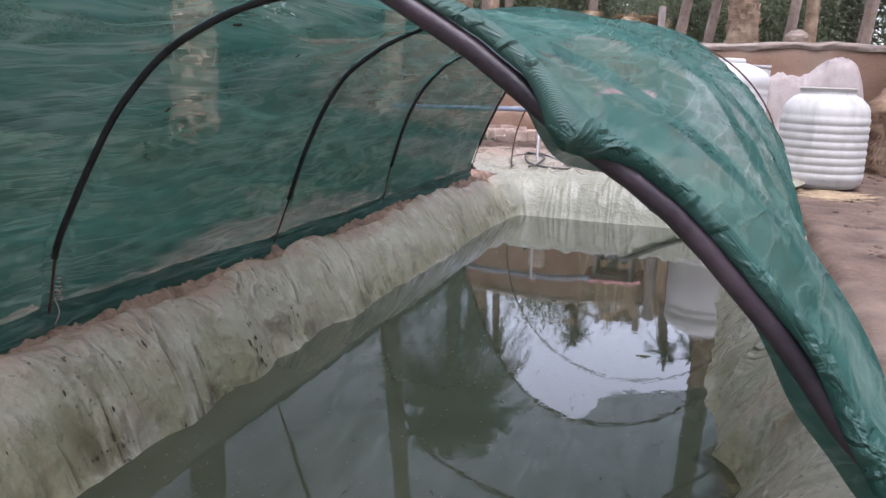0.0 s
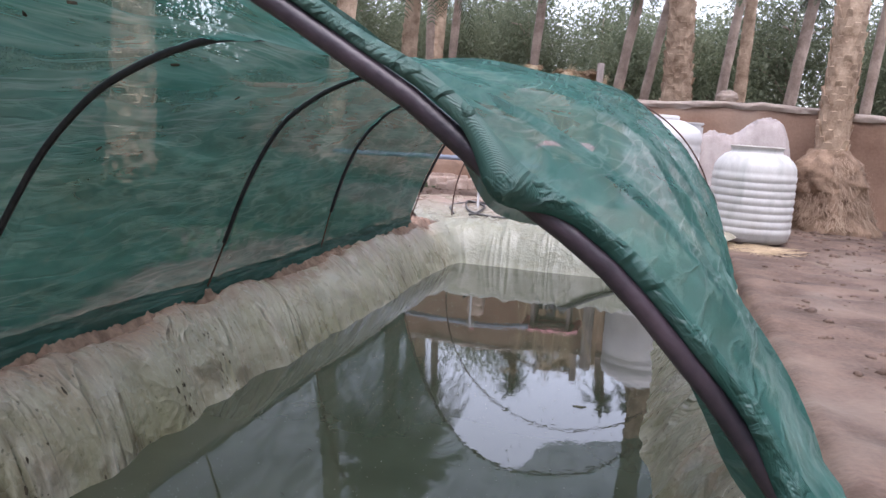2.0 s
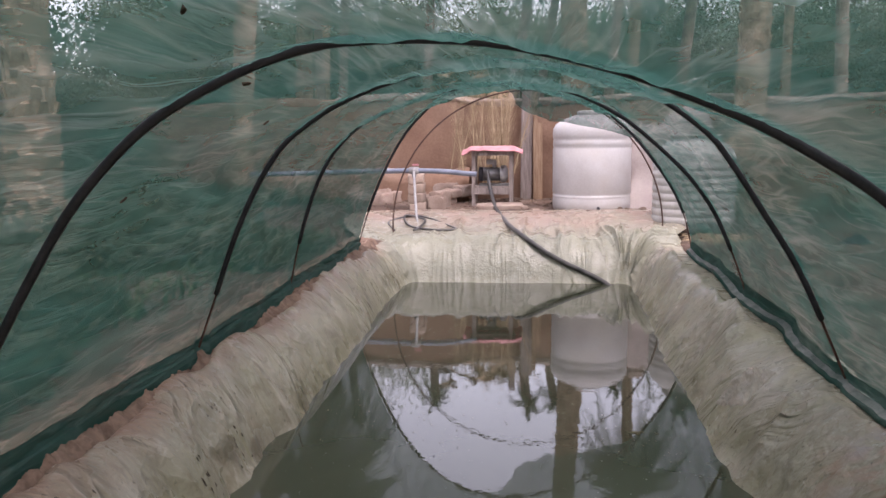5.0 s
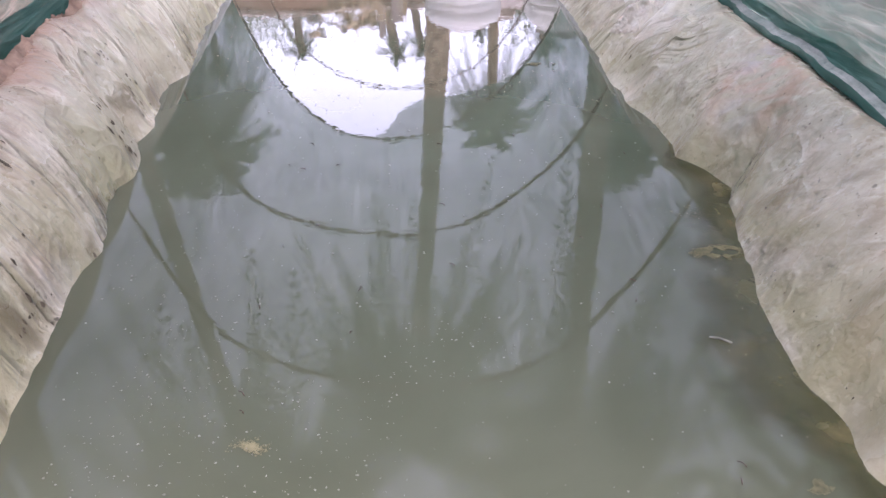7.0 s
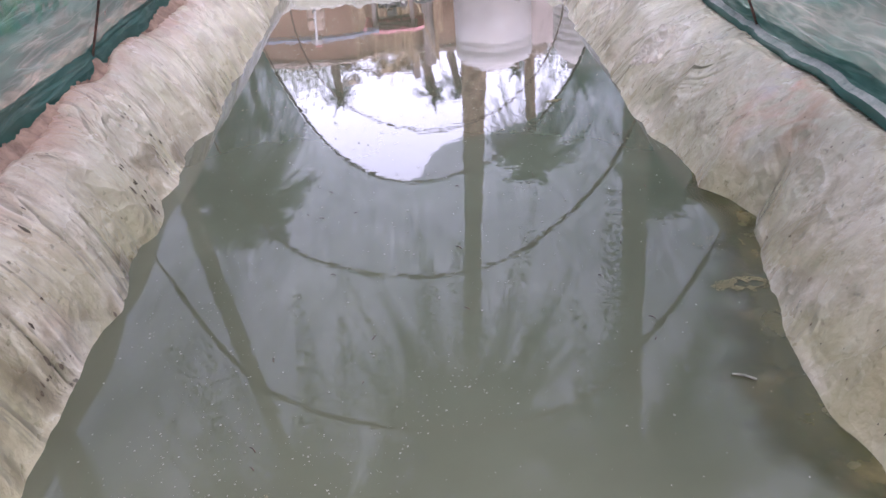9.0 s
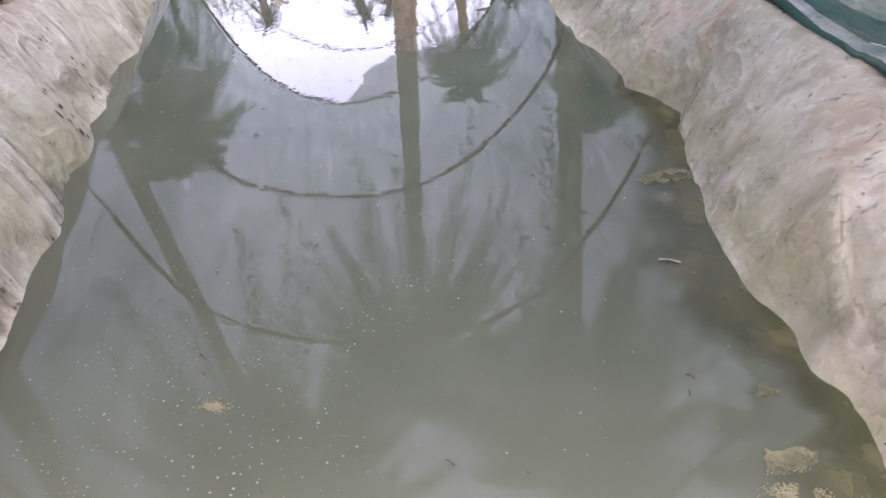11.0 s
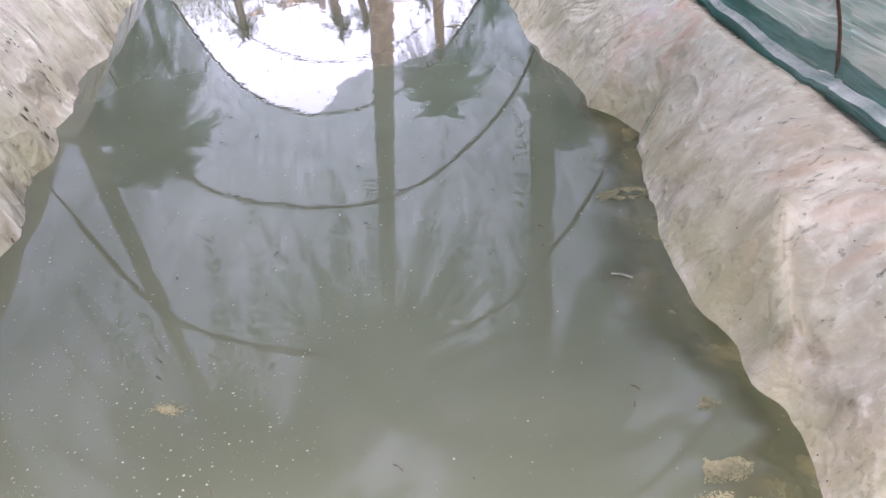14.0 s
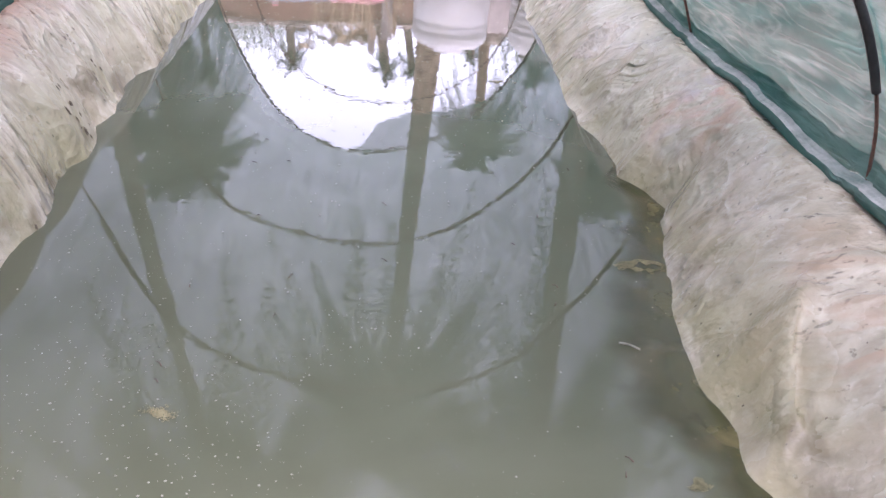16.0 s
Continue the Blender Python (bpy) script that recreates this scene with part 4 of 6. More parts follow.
def build_wall(name, x0, x1, y, height, thick, along_x=True, label=""):
    """A mud wall with an uneven face and top."""
    length = x1 - x0
    n = max(int(length / 0.12), 8)
    u = np.linspace(x0, x1, n)[:, None]
    t = np.linspace(0, 1, 40)[None, :]
    # up the front, over the top, down the back
    prof_d = np.interp(t, [0, 0.42, 0.48, 0.52, 0.58, 1], [-1.15, -1, -0.8, 0.8, 1, 1.15]) * thick / 2
    prof_z = np.interp(t, [0, 0.45, 0.5, 0.55, 1], [-0.3, 0.97, 1.0, 0.97, -0.3])
    top = height + 0.05 * fbm(u * 0.5, 0, 91)
    D = prof_d + 0.02 * fbm(u * 1.5, prof_z * 3, 93) + 0 * u
    Z = prof_z * (top - 0.5) + 0.5 + 0.02 * fbm(u * 2, t * 6, 95)
    U = np.broadcast_to(u, D.shape)
    P = np.stack([U, y + D, Z], -1) if along_x else np.stack([y + D, U, Z], -1)
    ob = new(name, grid_mesh(name, P, MUD))
    return tagged(ob, label, "wall", kind="structure")


WALL_Y = 12.7
build_wall("wall_north", -9.0, 14.0, WALL_Y, 2.12, 0.3, True, "brown plastered mud wall")
build_wall("wall_west", -7.0, 12.5, -9.2, 1.9, 0.3, False, "brown mud wall beyond the grass")


SACK = surface("brown_sacking", (0.22, 0.165, 0.13), (0.42, 0.34, 0.28), 3, 0.9, 0.4, 60, (0.5, 0.43, 0.37), 2, 0.5)


def wall_cover():
    """The sheet rolled over the wall's top."""
    u = np.linspace(-3.0, 9.0, 420)[:, None]
    a = np.linspace(-115, 115, 22)[None, :]
    r = 0.15 + 0.02 * ridged(u * 2.2, a / 60, 97) + 0.012 * fbm(u * 8, a / 20, 98)
    top = 2.12 + 0.05 * fbm(u * 0.5, 0, 91) + 0.012 * ridged(u * 1.1, 0, 99)
    drop = smooth(85, 115, np.abs(a)) * (0.05 + 0.04 * fbm(u * 1.7, 3, 101))
    P = np.stack([np.broadcast_to(u, r.shape), WALL_Y + (r + 0.02) * np.sin(np.radians(a)), top - 0.035 + 0.055 * np.cos(np.radians(a)) - 0.6 * drop + 0 * r], -1)
    ob = new("wall_sheet", grid_mesh("wall_sheet", P, SACK))
    tagged(ob, "dusty brown sheet laid along the top of the mud wall", "cover sheet")


wall_cover()


def smooth_tank(x, y):
    ob = thing("water_tank", "large smooth white plastic water tank standing on the far bank", "water tank", (x, y, gz(x, y) - 0.02))
    prof = [(0.46, 0.0), (0.49, 0.02), (0.50, 0.06)]
    for z in (0.18, 0.22, 0.82, 0.92):
        prof += [(0.503, z - 0.02), (0.494, z), (0.505, z + 0.02)]
    prof += [(0.507, 1.00), (0.500, 1.06), (0.47, 1.11), (0.40, 1.16), (0.26, 1.22), (0.21, 1.23)]
    prof.sort(key=lambda q: q[1])
    part("body", lathe(bmesh.new(), prof, 64), TANK, ob)
    bm = lathe(bmesh.new(), [(0.19, 1.22), (0.20, 1.24), (0.20, 1.27), (0.18, 1.285), (0.05, 1.29)], 40)
    part("lid", bm, TANK, ob)
    bm = bmesh.new()
    tube(bm, [(0.05, -0.49, 0.06), (0.05, -0.53, 0.06)], 0.02, 12)
    part("drain_plug", bm, DARK, ob, "small dark drain plug")


smooth_tank(0.85, 10.60)


def ribbed_tank(x, y):
    ob = thing("ribbed_tank", "white ribbed plastic water tank with green algae streaks and no lid", "water tank", (x, y, gz(x, y) - 0.01), turn=20)
    prof = [(0.40, 0.0), (0.43, 0.015), (0.45, 0.06)]
    z = 0.09
    while z < 0.76:
        prof += [(0.455, z), (0.463, z + 0.012), (0.466, z + 0.064), (0.455, z + 0.076)]
        z += 0.086
    prof += [(0.455, 0.80), (0.45, 0.85), (0.42, 0.91), (0.345, 0.985), (0.30, 1.005), (0.282, 1.015), (0.28, 1.05), (0.29, 1.055), (0.29, 1.075), (0.266, 1.08), (0.266, 0.97), (0.24, 0.60)]
    part("body", lathe(bmesh.new(), prof, 64), RIBBED, ob)
    bm = bmesh.new()
    tube(bm, [(0.288 * math.cos(a), 0.288 * math.sin(a), 1.075) for a in np.linspace(0, 6.2832, 41)], 0.012, 8)
    part("rim", bm, CREAM, ob, "worn brownish rim of the opening")


RIBBED = surface("algae_streaked_plastic", (0.44, 0.42, 0.385), (0.56, 0.55, 0.52), 2.5, 0.5, 0.05, 40, (0.15, 0.155, 0.125), 2.4, 0.35, stretch=(2.2, 2.2, 0.6))
ribbed_tank(1.93, 9.44)


def white_box(x, y):
    ob = thing("white_container", "flat-topped white plastic container beside the tank", "container", (x, y, gz(x, y)))
    part("body", box(bmesh.new(), (0.62, 0.6, 1.18), (0, 0, 0.59), bevel=0.03), TANK, ob)
    part("lid", box(bmesh.new(), (0.64, 0.62, 0.03), (0, 0, 1.195), bevel=0.01), TANK, ob)


white_box(1.08, 11.75)


def cloth_heap(x, y):
    ob = thing("covered_heap", "heap of goods under a dusty pinkish plastic sheet", "covered heap", (x, y, gz(x, y)))
    bm = bmesh.new()
    box(bm, (1.1, 0.55, 0.75), (0.0, 0.1, 0.375), bevel=0.05)
    part("crate", bm, DARK, ob, "dark crate under the sheet")
    gx, gy = np.meshgrid(np.linspace(-0.70, 0.70, 120), np.linspace(-0.62, 0.62, 70), indexing="ij")
    dome = np.clip(1 - (gx / 0.69) ** 8 - (gy / 0.60) ** 8, 0, 1) ** 0.4
    hump = 0.97 + 0.20 * smooth(-0.15, 0.30, gx) - 0.10 * smooth(0.45, 0.7, gx)
    z = 1.06 * hump * dome + 0.06 * ridged(gx * 2.5, gy * 3.2, 111) * smooth(0, 0.3, dome) + 0.02 * ridged(gx * 8, gy * 5, 113) * dome + 0.04
    child("sheet", grid_mesh("sheet", np.stack([gx, gy, z], -1), CLOTH), ob, "crumpled dusty plastic sheet")


cloth_heap(1.85, 11.3)


def pump_stand(x, y):
    ob = thing("pump_table", "grey wooden stand with a pink top over a small motor pump", "table", (x, y, gz(x, y)))
    for lx in (-0.26, 0.26):
        for ly in (-0.2, 0.2):
            part("leg", box(bmesh.new(), (0.055, 0.055, 0.80), (lx, ly, 0.40), bevel=0.006), WOOD, ob)
    for ly in (-0.2, 0.2):
        part("rail", box(bmesh.new(), (0.50, 0.03, 0.09), (0, ly * 1.17, 0.22), bevel=0.005), WOOD, ob)
        part("rail", box(bmesh.new(), (0.50, 0.03, 0.05), (0, ly * 1.17, 0.74), bevel=0.005), WOOD, ob)
    part("shelf", box(bmesh.new(), (0.52, 0.42, 0.025), (0, 0, 0.275), bevel=0.004), WOOD, ob)
    gx, gy = np.meshgrid(np.linspace(-0.42, 0.42, 40), np.linspace(-0.32, 0.32, 30), indexing="ij")
    z = 0.83 + 0.012 * ridged(gx * 5, gy * 4, 121) - 0.05 * smooth(0.28, 0.42, np.abs(gx)) - 0.05 * smooth(0.24, 0.32, np.abs(gy))
    top = child("top_sheet", grid_mesh("top_sheet", np.stack([gx, gy, z], -1), PINK), ob, "faded pinkish-red sheet")
    top.modifiers.new("thickness", "SOLIDIFY").thickness = 0.012
    part("board", box(bmesh.new(), (0.64, 0.50, 0.03), (0, 0, 0.805), bevel=0.004), WOOD, ob)


def motor_pump(x, y):
    z = gz(x, y) + 0.29
    ob = thing("motor_pump", "small worn motor pump standing on the shelf of the table", "pump", (x, y, z))
    bm = bmesh.new()
    tube(bm, [(-0.16, 0, 0.16), (0.08, 0, 0.16)], 0.095, 20)
    part("motor", bm, METAL, ob, soft=True)
    bm = lathe(bmesh.new(), [(0.10, 0.0), (0.12, 0.02), (0.12, 0.08), (0.08, 0.11)], 24)
    bmesh.ops.transform(bm, matrix=pose(0.08, 0, 0.16, 0, 90, 0), verts=bm.verts)
    part("pump_housing", bm, PVC, ob)
    part("base", box(bmesh.new(), (0.42, 0.22, 0.03), (0, 0, 0.015), bevel=0.005), METAL, ob)
    bm = bmesh.new()
    tube(bm, [(0.0, 0, 0.2), (0.0, 0, 0.36)], 0.03, 14)
    box(bm, (0.12, 0.1, 0.07), (-0.05, 0, 0.33), bevel=0.01)
    part("outlet", bm, PVC, ob)
    part("fan_cover", tube(bmesh.new(), [(-0.22, 0, 0.16), (-0.165, 0, 0.16)], 0.10, 20), DARK, ob, soft=True)


pump_stand(-0.47, 11.35)
motor_pump(-0.45, 11.35)


def hose(name, label, points, radius, material, steps=10):
    ob = new(name)
    ob.empty_display_size = 0.1
    tagged(ob, label, "hose")
    part("line", tube(bmesh.new(), spline(points, steps), radius, 12), material, ob, soft=True)
    return ob


def on_bank(x, y, lift):
    """A place a little above the far bank's film."""
    return (x, y, float(far_bank((y - FAR_Y) / 1.5)) + lift if y < 9.9 else gz(x, y) + lift)


# the suction hose from the pump over the far bank into the water
SUCTION = [(-0.54, 11.15, 1.06), (-0.51, 11.08, 0.88), (-0.46, 10.95, 0.70), on_bank(-0.40, 10.5, 0.04), on_bank(-0.36, 10.1, 0.035), on_bank(-0.21, 9.27, 0.04), on_bank(-0.09, 8.75, 0.05), on_bank(0.05, 8.52, 0.05), on_bank(0.24, 8.41, 0.05), on_bank(0.42, 8.345, 0.045), on_bank(0.63, 8.29, 0.04), (0.83, 8.2, 0.012), (0.98, 8.05, -0.12)]
hose("suction_hose", "grey ribbed suction hose running from the pump into the pond", SUCTION, 0.026, HOSE)
loops = [(-1.50, 9.0), (-1.62, 9.35), (-1.30, 9.55), (-0.95, 9.25), (-0.80, 9.02), (-1.05, 8.95), (-1.35, 9.15), (-1.45, 9.5), (-1.2, 9.35), (-1.22, 9.0), (-1.24, 8.72)]
hose("coiled_hose", "thin grey hose lying in loose loops on the liner", [on_bank(x, y, 0.03 + 0.004 * k) for k, (x, y) in enumerate(loops)], 0.013, HOSE)


def pipe_run():
    ob = thing("water_pipe", "blue-grey plastic water pipe with a tap and white branch", "pipe")
    part("main_pipe", tube(bmesh.new(), spline([(-3.6, 10.15, 1.06), (-1.4, 9.95, 1.11), (-0.62, 10.0, 1.06)], 8), 0.032, 14), BLUE, ob, soft=True)
    part("branch_pipe", tube(bmesh.new(), spline([(-1.40, 9.93, 1.10), (-1.37, 9.75, 1.00), (-1.34, 9.6, 0.78), (-1.30, 9.42, 0.56), (-1.24, 9.2, 0.47), (-1.27, 8.95, 0.40)], 8), 0.016, 12), PVC, ob, soft=True)
    bm = bmesh.new()
    tube(bm, [(-1.46, 9.955, 1.11), (-1.34, 9.955, 1.115)], 0.045, 14)
    tube(bm, [(-1.40, 9.94, 1.16), (-1.40, 9.94, 1.03)], 0.028, 12)
    part("tee", bm, PVC, ob, soft=True)
    part("tap", box(bmesh.new(), (0.09, 0.02, 0.025), (-1.38, 9.93, 1.185), bevel=0.006), PINK, ob, "small red tap lever")


pipe_run()


def post(name, label, x, y, height, wide, material, lean=0):
    ob = thing(name, label, "post", (x, y, gz(x, y) - 0.05))
    bm = box(bmesh.new(), (wide, 0.07, height), (0, 0, height / 2), (0, lean, 0), bevel=0.006)
    part("timber", bm, material, ob)


post("grey_post", "tall weathered grey wooden post", 0.0, 12.35, 1.72, 0.17, WOOD, 0.6)
post("brown_plank", "shorter brown wooden plank leaning by the post", 0.17, 12.25, 1.20, 0.14, PLANK, -0.5)
post("thin_pole", "thin orange-brown wooden pole", 0.14, 12.45, 1.65, 0.06, PLANK, -1)


def stone(x, y, size, turn, lift=0.0):
    bm = bmesh.new()
    bmesh.ops.create_cube(bm, size=1, matrix=Matrix.Diagonal((*size, 1)))
    bmesh.ops.subdivide_edges(bm, edges=bm.edges[:], cuts=3, use_grid_fill=True)
    for v in bm.verts:
        v.co += Vector(noise.noise_vector(v.co * 9 + Vector((x * 7, y, 0)))) * 0.13 * min(size)
    bmesh.ops.bevel(bm, geom=[e for e in bm.edges if e.calc_face_angle(0) > 0.8], offset=0.01, segments=1, affect="EDGES")
    me = bpy.data.meshes.new("stone_block")
    bm.to_mesh(me)
    bm.free()
    me.materials.append(STONE)
    me.polygons.foreach_set("use_smooth", [True] * len(me.polygons))
    ob = new("stone_block", me)
    ob.matrix_world = pose(x, y, gz(x, y) + lift + size[2] * 0.42, random.uniform(-4, 4), random.uniform(-4, 4), turn)
    tagged(ob, "rough pale mud-brick block lying on the bank", "block", "rubble blocks")


for k in range(4):
    stone(-1.42 + random.uniform(-0.02, 0.02), 10.35, (0.20, 0.26, 0.13), random.uniform(-8, 8), 0.125 * k)
for k in range(26):
    w = random.uniform(0.12, 0.34)
    stone(random.uniform(-2.6, -0.9), random.uniform(10.7, 12.1), (w, w * random.uniform(0.6, 1), w * random.uniform(0.4, 0.8)), random.uniform(0, 180), random.choice((0, 0, 0.1)))
for k in range(14):
    w = random.uniform(0.05, 0.13)
    stone(random.uniform(-1.0, 1.6), random.uniform(9.95, 11.2), (w, w * 0.8, w * 0.5), random.uniform(0, 180))
stone(-0.35, 10.72, (0.62, 0.30, 0.07), 4)


def low_bank():
    """The low broken mud kerb behind the pipe."""
    u = np.linspace(-4.5, -0.85, 90)[:, None]
    t = np.linspace(0, 1, 24)[None, :]
    d = np.interp(t, [0, 0.3, 0.5, 0.75, 1], [-0.28, -0.2, 0.0, 0.22, 0.4])
    z = np.interp(t, [0, 0.3, 0.5, 0.75, 1], [0.40, 0.88, 1.0, 0.95, 0.45]) + 0.09 * fbm(u * 2.2, t * 3, 131)
    P = np.stack([np.broadcast_to(u, z.shape), 12.15 + d + 0.06 * fbm(u * 3, t * 4, 133), z], -1)
    ob = new("mud_kerb", grid_mesh("mud_kerb", P, MUD))
    tagged(ob, "low crumbling mud kerb before the wall", "kerb", kind="structure")


low_bank()


# ---- palms and trees ----
def blade_mesh(name, verts, faces, material):
    return mesh_of(name, verts, faces, material, soft=False)


def frond_parts(length, droop, verts, faces, base, azimuth, rise, leaflets=46, width=0.024, leaf=0.52, spread=0.72):
    """One palm frond: a curved rib with two rows of narrow leaflets."""
    ca, sa = math.cos(azimuth), math.sin(azimuth)
    t = np.linspace(0, 1, leaflets)
    out = length * (t * math.cos(rise) * (1 - 0.25 * droop * t))
    up = length * (t * math.sin(rise) - droop * t**2.1)
    rib = np.stack([base[0] + ca * out, base[1] + sa * out, base[2] + up], -1)
    side = np.array([-sa, ca, 0])
    for k in range(leaflets - 1):
        w = 0.007 * length * (1 - t[k]) + 0.003
        n = len(verts)
        verts += [rib[k] - side * w, rib[k] + side * w, rib[k + 1] + side * w * 0.9, rib[k + 1] - side * w * 0.9]
        faces.append((n, n + 1, n + 2, n + 3))
        if k < 2:
            continue
        way = rib[k + 1] - rib[k]
        way = way / np.linalg.norm(way)
        size = leaf * math.sin(math.pi * min(0.12 + 0.86 * t[k], 1)) ** 0.6 * random.uniform(0.8, 1.1)
        for sg in (-1, 1):
            tip = rib[k] + side * sg * size * spread + way * size * math.sqrt(0.9 - spread**2) + np.array([0, 0, random.uniform(-0.3, 0.12) * size])
            mid = (rib[k] + tip) / 2 + np.array([0, 0, 0.06 * size])
            n = len(verts)
            verts += [rib[k] - way * width, rib[k] + way * width, mid + way * width * 1.2, tip, mid - way * width * 1.2]
            faces.append((n, n + 1, n + 2, n + 3, n + 4))


def crown_mesh(name, fronds, length, material, droop=(0.25, 0.6), leaf=0.52):
    verts, faces = [], []
    for k in range(fronds):
        rise = radians(random.uniform(-38, 76))
        frond_parts(length * random.uniform(0.8, 1.1), random.uniform(*droop), verts, faces, (0, 0, 0), k * 2.39996 + random.uniform(-0.2, 0.2), rise, leaf=leaf)
    return blade_mesh(name, np.array(verts), faces, material)


def trunk_mesh(name, height, r0, r1, lean, material, boots=True):
    """A palm trunk with the stubs of cut leaves in spirals."""
    n, m = int(height / 0.16), 16
    t = np.linspace(0, 1, n)[:, None]
    a = np.linspace(0, 2 * np.pi, m, endpoint=False)[None, :]
    r = r1 + (r0 - r1) * np.exp(-t * height / 2.6) + 0.12 * r0 * np.exp(-t * height / 0.5) + 0.05 * r0 * fbm(t * height * 3, a * 2, 141)
    X = lean[0] * t**1.4 + r * np.cos(a)
    Y = lean[1] * t**1.4 + r * np.sin(a)
    Z = t * height + 0 * a - 0.1
    ids = np.arange(n * m).reshape(n, m)
    faces = np.stack([ids[:-1], ids[1:], np.roll(ids[1:], -1, 1), np.roll(ids[:-1], -1, 1)], -1).reshape(-1, 4)[:, ::-1].tolist()
    verts = np.stack([X, Y, Z], -1).reshape(-1, 3).tolist()
    if boots:
        step, per = 0.115, 8
        for k in range(int(height / step)):
            tt = k * step / height
            rr = r1 + (r0 - r1) * math.exp(-tt * height / 2.6)
            for j in range(per):
                ang = 2 * math.pi * (j + 0.5 * (k % 2)) / per + random.uniform(-0.12, 0.12)
                c, s = math.cos(ang), math.sin(ang)
                w, h, o = rr * 0.42 * random.uniform(0.6, 1.2), 0.12 * random.uniform(0.6, 1.5), rr * random.uniform(0.05, 0.26)
                cx, cy, cz = lean[0] * tt**1.4 + rr * 0.93 * c, lean[1] * tt**1.4 + rr * 0.93 * s, k * step
                i = len(verts)
                verts += [(cx - s * w, cy + c * w, cz - 0.02), (cx + s * w, cy - c * w, cz - 0.02),
                          (cx + c * o + s * w * 0.6, cy + s * o - c * w * 0.6, cz + h), (cx + c * o - s * w * 0.6, cy + s * o + c * w * 0.6, cz + h),
                          (cx, cy, cz + h * 1.15)]
                faces += [(i + 1, i, i + 3, i + 2), (i + 2, i + 3, i + 4), (i, i + 4, i + 3), (i + 4, i + 1, i + 2)]
    return mesh_of(name, verts, faces, material, soft=False)


CROWNS = [crown_mesh("crown", 84, 4.2, FROND, (0.45, 0.9), 0.62), crown_mesh("crown", 48, 3.6, FROND)]

kept = random.getstate()
CROWNS.append(crown_mesh("crown", 64, 4.0, FROND, (0.30, 0.75), 1.0))
random.setstate(kept)


def palm(x, y, height, r0, lean=(0, 0), crown=0, boots=True, label="tall date palm with a rough brown trunk", turn=0, taper=0.62):
    ob = thing("date_palm", label, "palm tree", (x, y, gz(x, y)), "date palms", turn=0)
    child("trunk", trunk_mesh("trunk", height, r0, r0 * taper, lean, BARK if boots else TRUNK, boots), ob)
    top = child("crown", CROWNS[crown], ob, "feathery grey-green crown of palm leaves")
    top.matrix_basis = pose(lean[0], lean[1], height - 0.15, 0, 0, turn)
    return ob


def small_crown(tree, s=0.18):
    for c in tree.children:
        if c.name.startswith("crown"):
            c.scale = (s, s, s)


palm(1.05, 17.3, 13.6, 0.42, (-0.7, 0.0), 0, turn=20, taper=0.45)
thick = palm(3.09, 11.7, 11.8, 0.22, (0.4, 0.3), 0, label="date palm with a thick fibrous trunk before the wall", turn=70, taper=0.85)
palm(-4.1, 11.2, 11.8, 0.18, (1.4, 0.2), 0, turn=10)
small_crown(palm(-4.3, 15.4, 5.2, 0.2, (0.1, 0.1), 2, turn=80), 0.50)
palm(-4.4, 6.7, 11.5, 0.25, (-0.3, 0.8), 0, turn=50)
small_crown(palm(-5.4, 21.0, 5.0, 0.24, (0.2, 0.0), 1, turn=0))
small_crown(palm(4.75, 15.8, 5.9, 0.11, (0.1, 0.0), 2, turn=140), 0.36)
small_crown(palm(2.35, 19.0, 6.4, 0.17, (0.1, 0.0), 0, turn=33), 0.42)


def fibre_skirt(tree):
    """The swollen root foot of a palm and the dry fibres that hang on it."""
    a = np.linspace(0, 2 * np.pi, 72)[None, :]
    z = np.linspace(-0.05, 1.12, 48)[:, None]

    def reach(z, a):
        return np.interp(z, [-0.1, 0.05, 0.25, 0.5, 0.75, 0.92, 1.05, 1.15], [0.60, 0.56, 0.50, 0.44, 0.42, 0.38, 0.27, 0.20])

    ang = np.where(a > 6.28, 0, a)
    r = reach(z, a) + 0.10 * fbm(ang * 1.6, z * 3, 401, 4) * smooth(1.15, 0.9, z) + 0.03 * ridged(ang * 5, z * 8, 403)
    off = 0.16 * smooth(1.0, 0.0, z)
    P = np.stack([off + r * np.cos(a), r * np.sin(a), z + 0 * a], -1)
    child("root_foot", grid_mesh("root_foot", P, ROOT), tree, "swollen foot of matted brown roots")
    verts, faces = [], []
    for k in range(2600):
        a, z = random.uniform(0, 6.28), random.uniform(0.1, 1.05)
        r = float(reach(z, a)) + random.uniform(-0.02, 0.05)
        L, b = random.uniform(0.08, 0.28), a + random.uniform(-0.25, 0.25)
        z2 = max(z - L, 0.0)
        r2 = float(reach(z2, b)) + random.uniform(0.02, 0.15)
        o, o2 = 0.16 * (1 - min(z, 1)), 0.16 * (1 - min(z2, 1))
        w = 0.008
        n = len(verts)
        verts += [(o + r * math.cos(a - w), r * math.sin(a - w), z), (o + r * math.cos(a + w), r * math.sin(a + w), z), (o2 + r2 * math.cos(b), r2 * math.sin(b), z2)]
        faces.append((n, n + 1, n + 2))
    tagged(child("fibre_skirt", blade_mesh("fibre_skirt", np.array(verts), faces, FIBRE), tree, "dry brown root fibres"), kind="stuff")


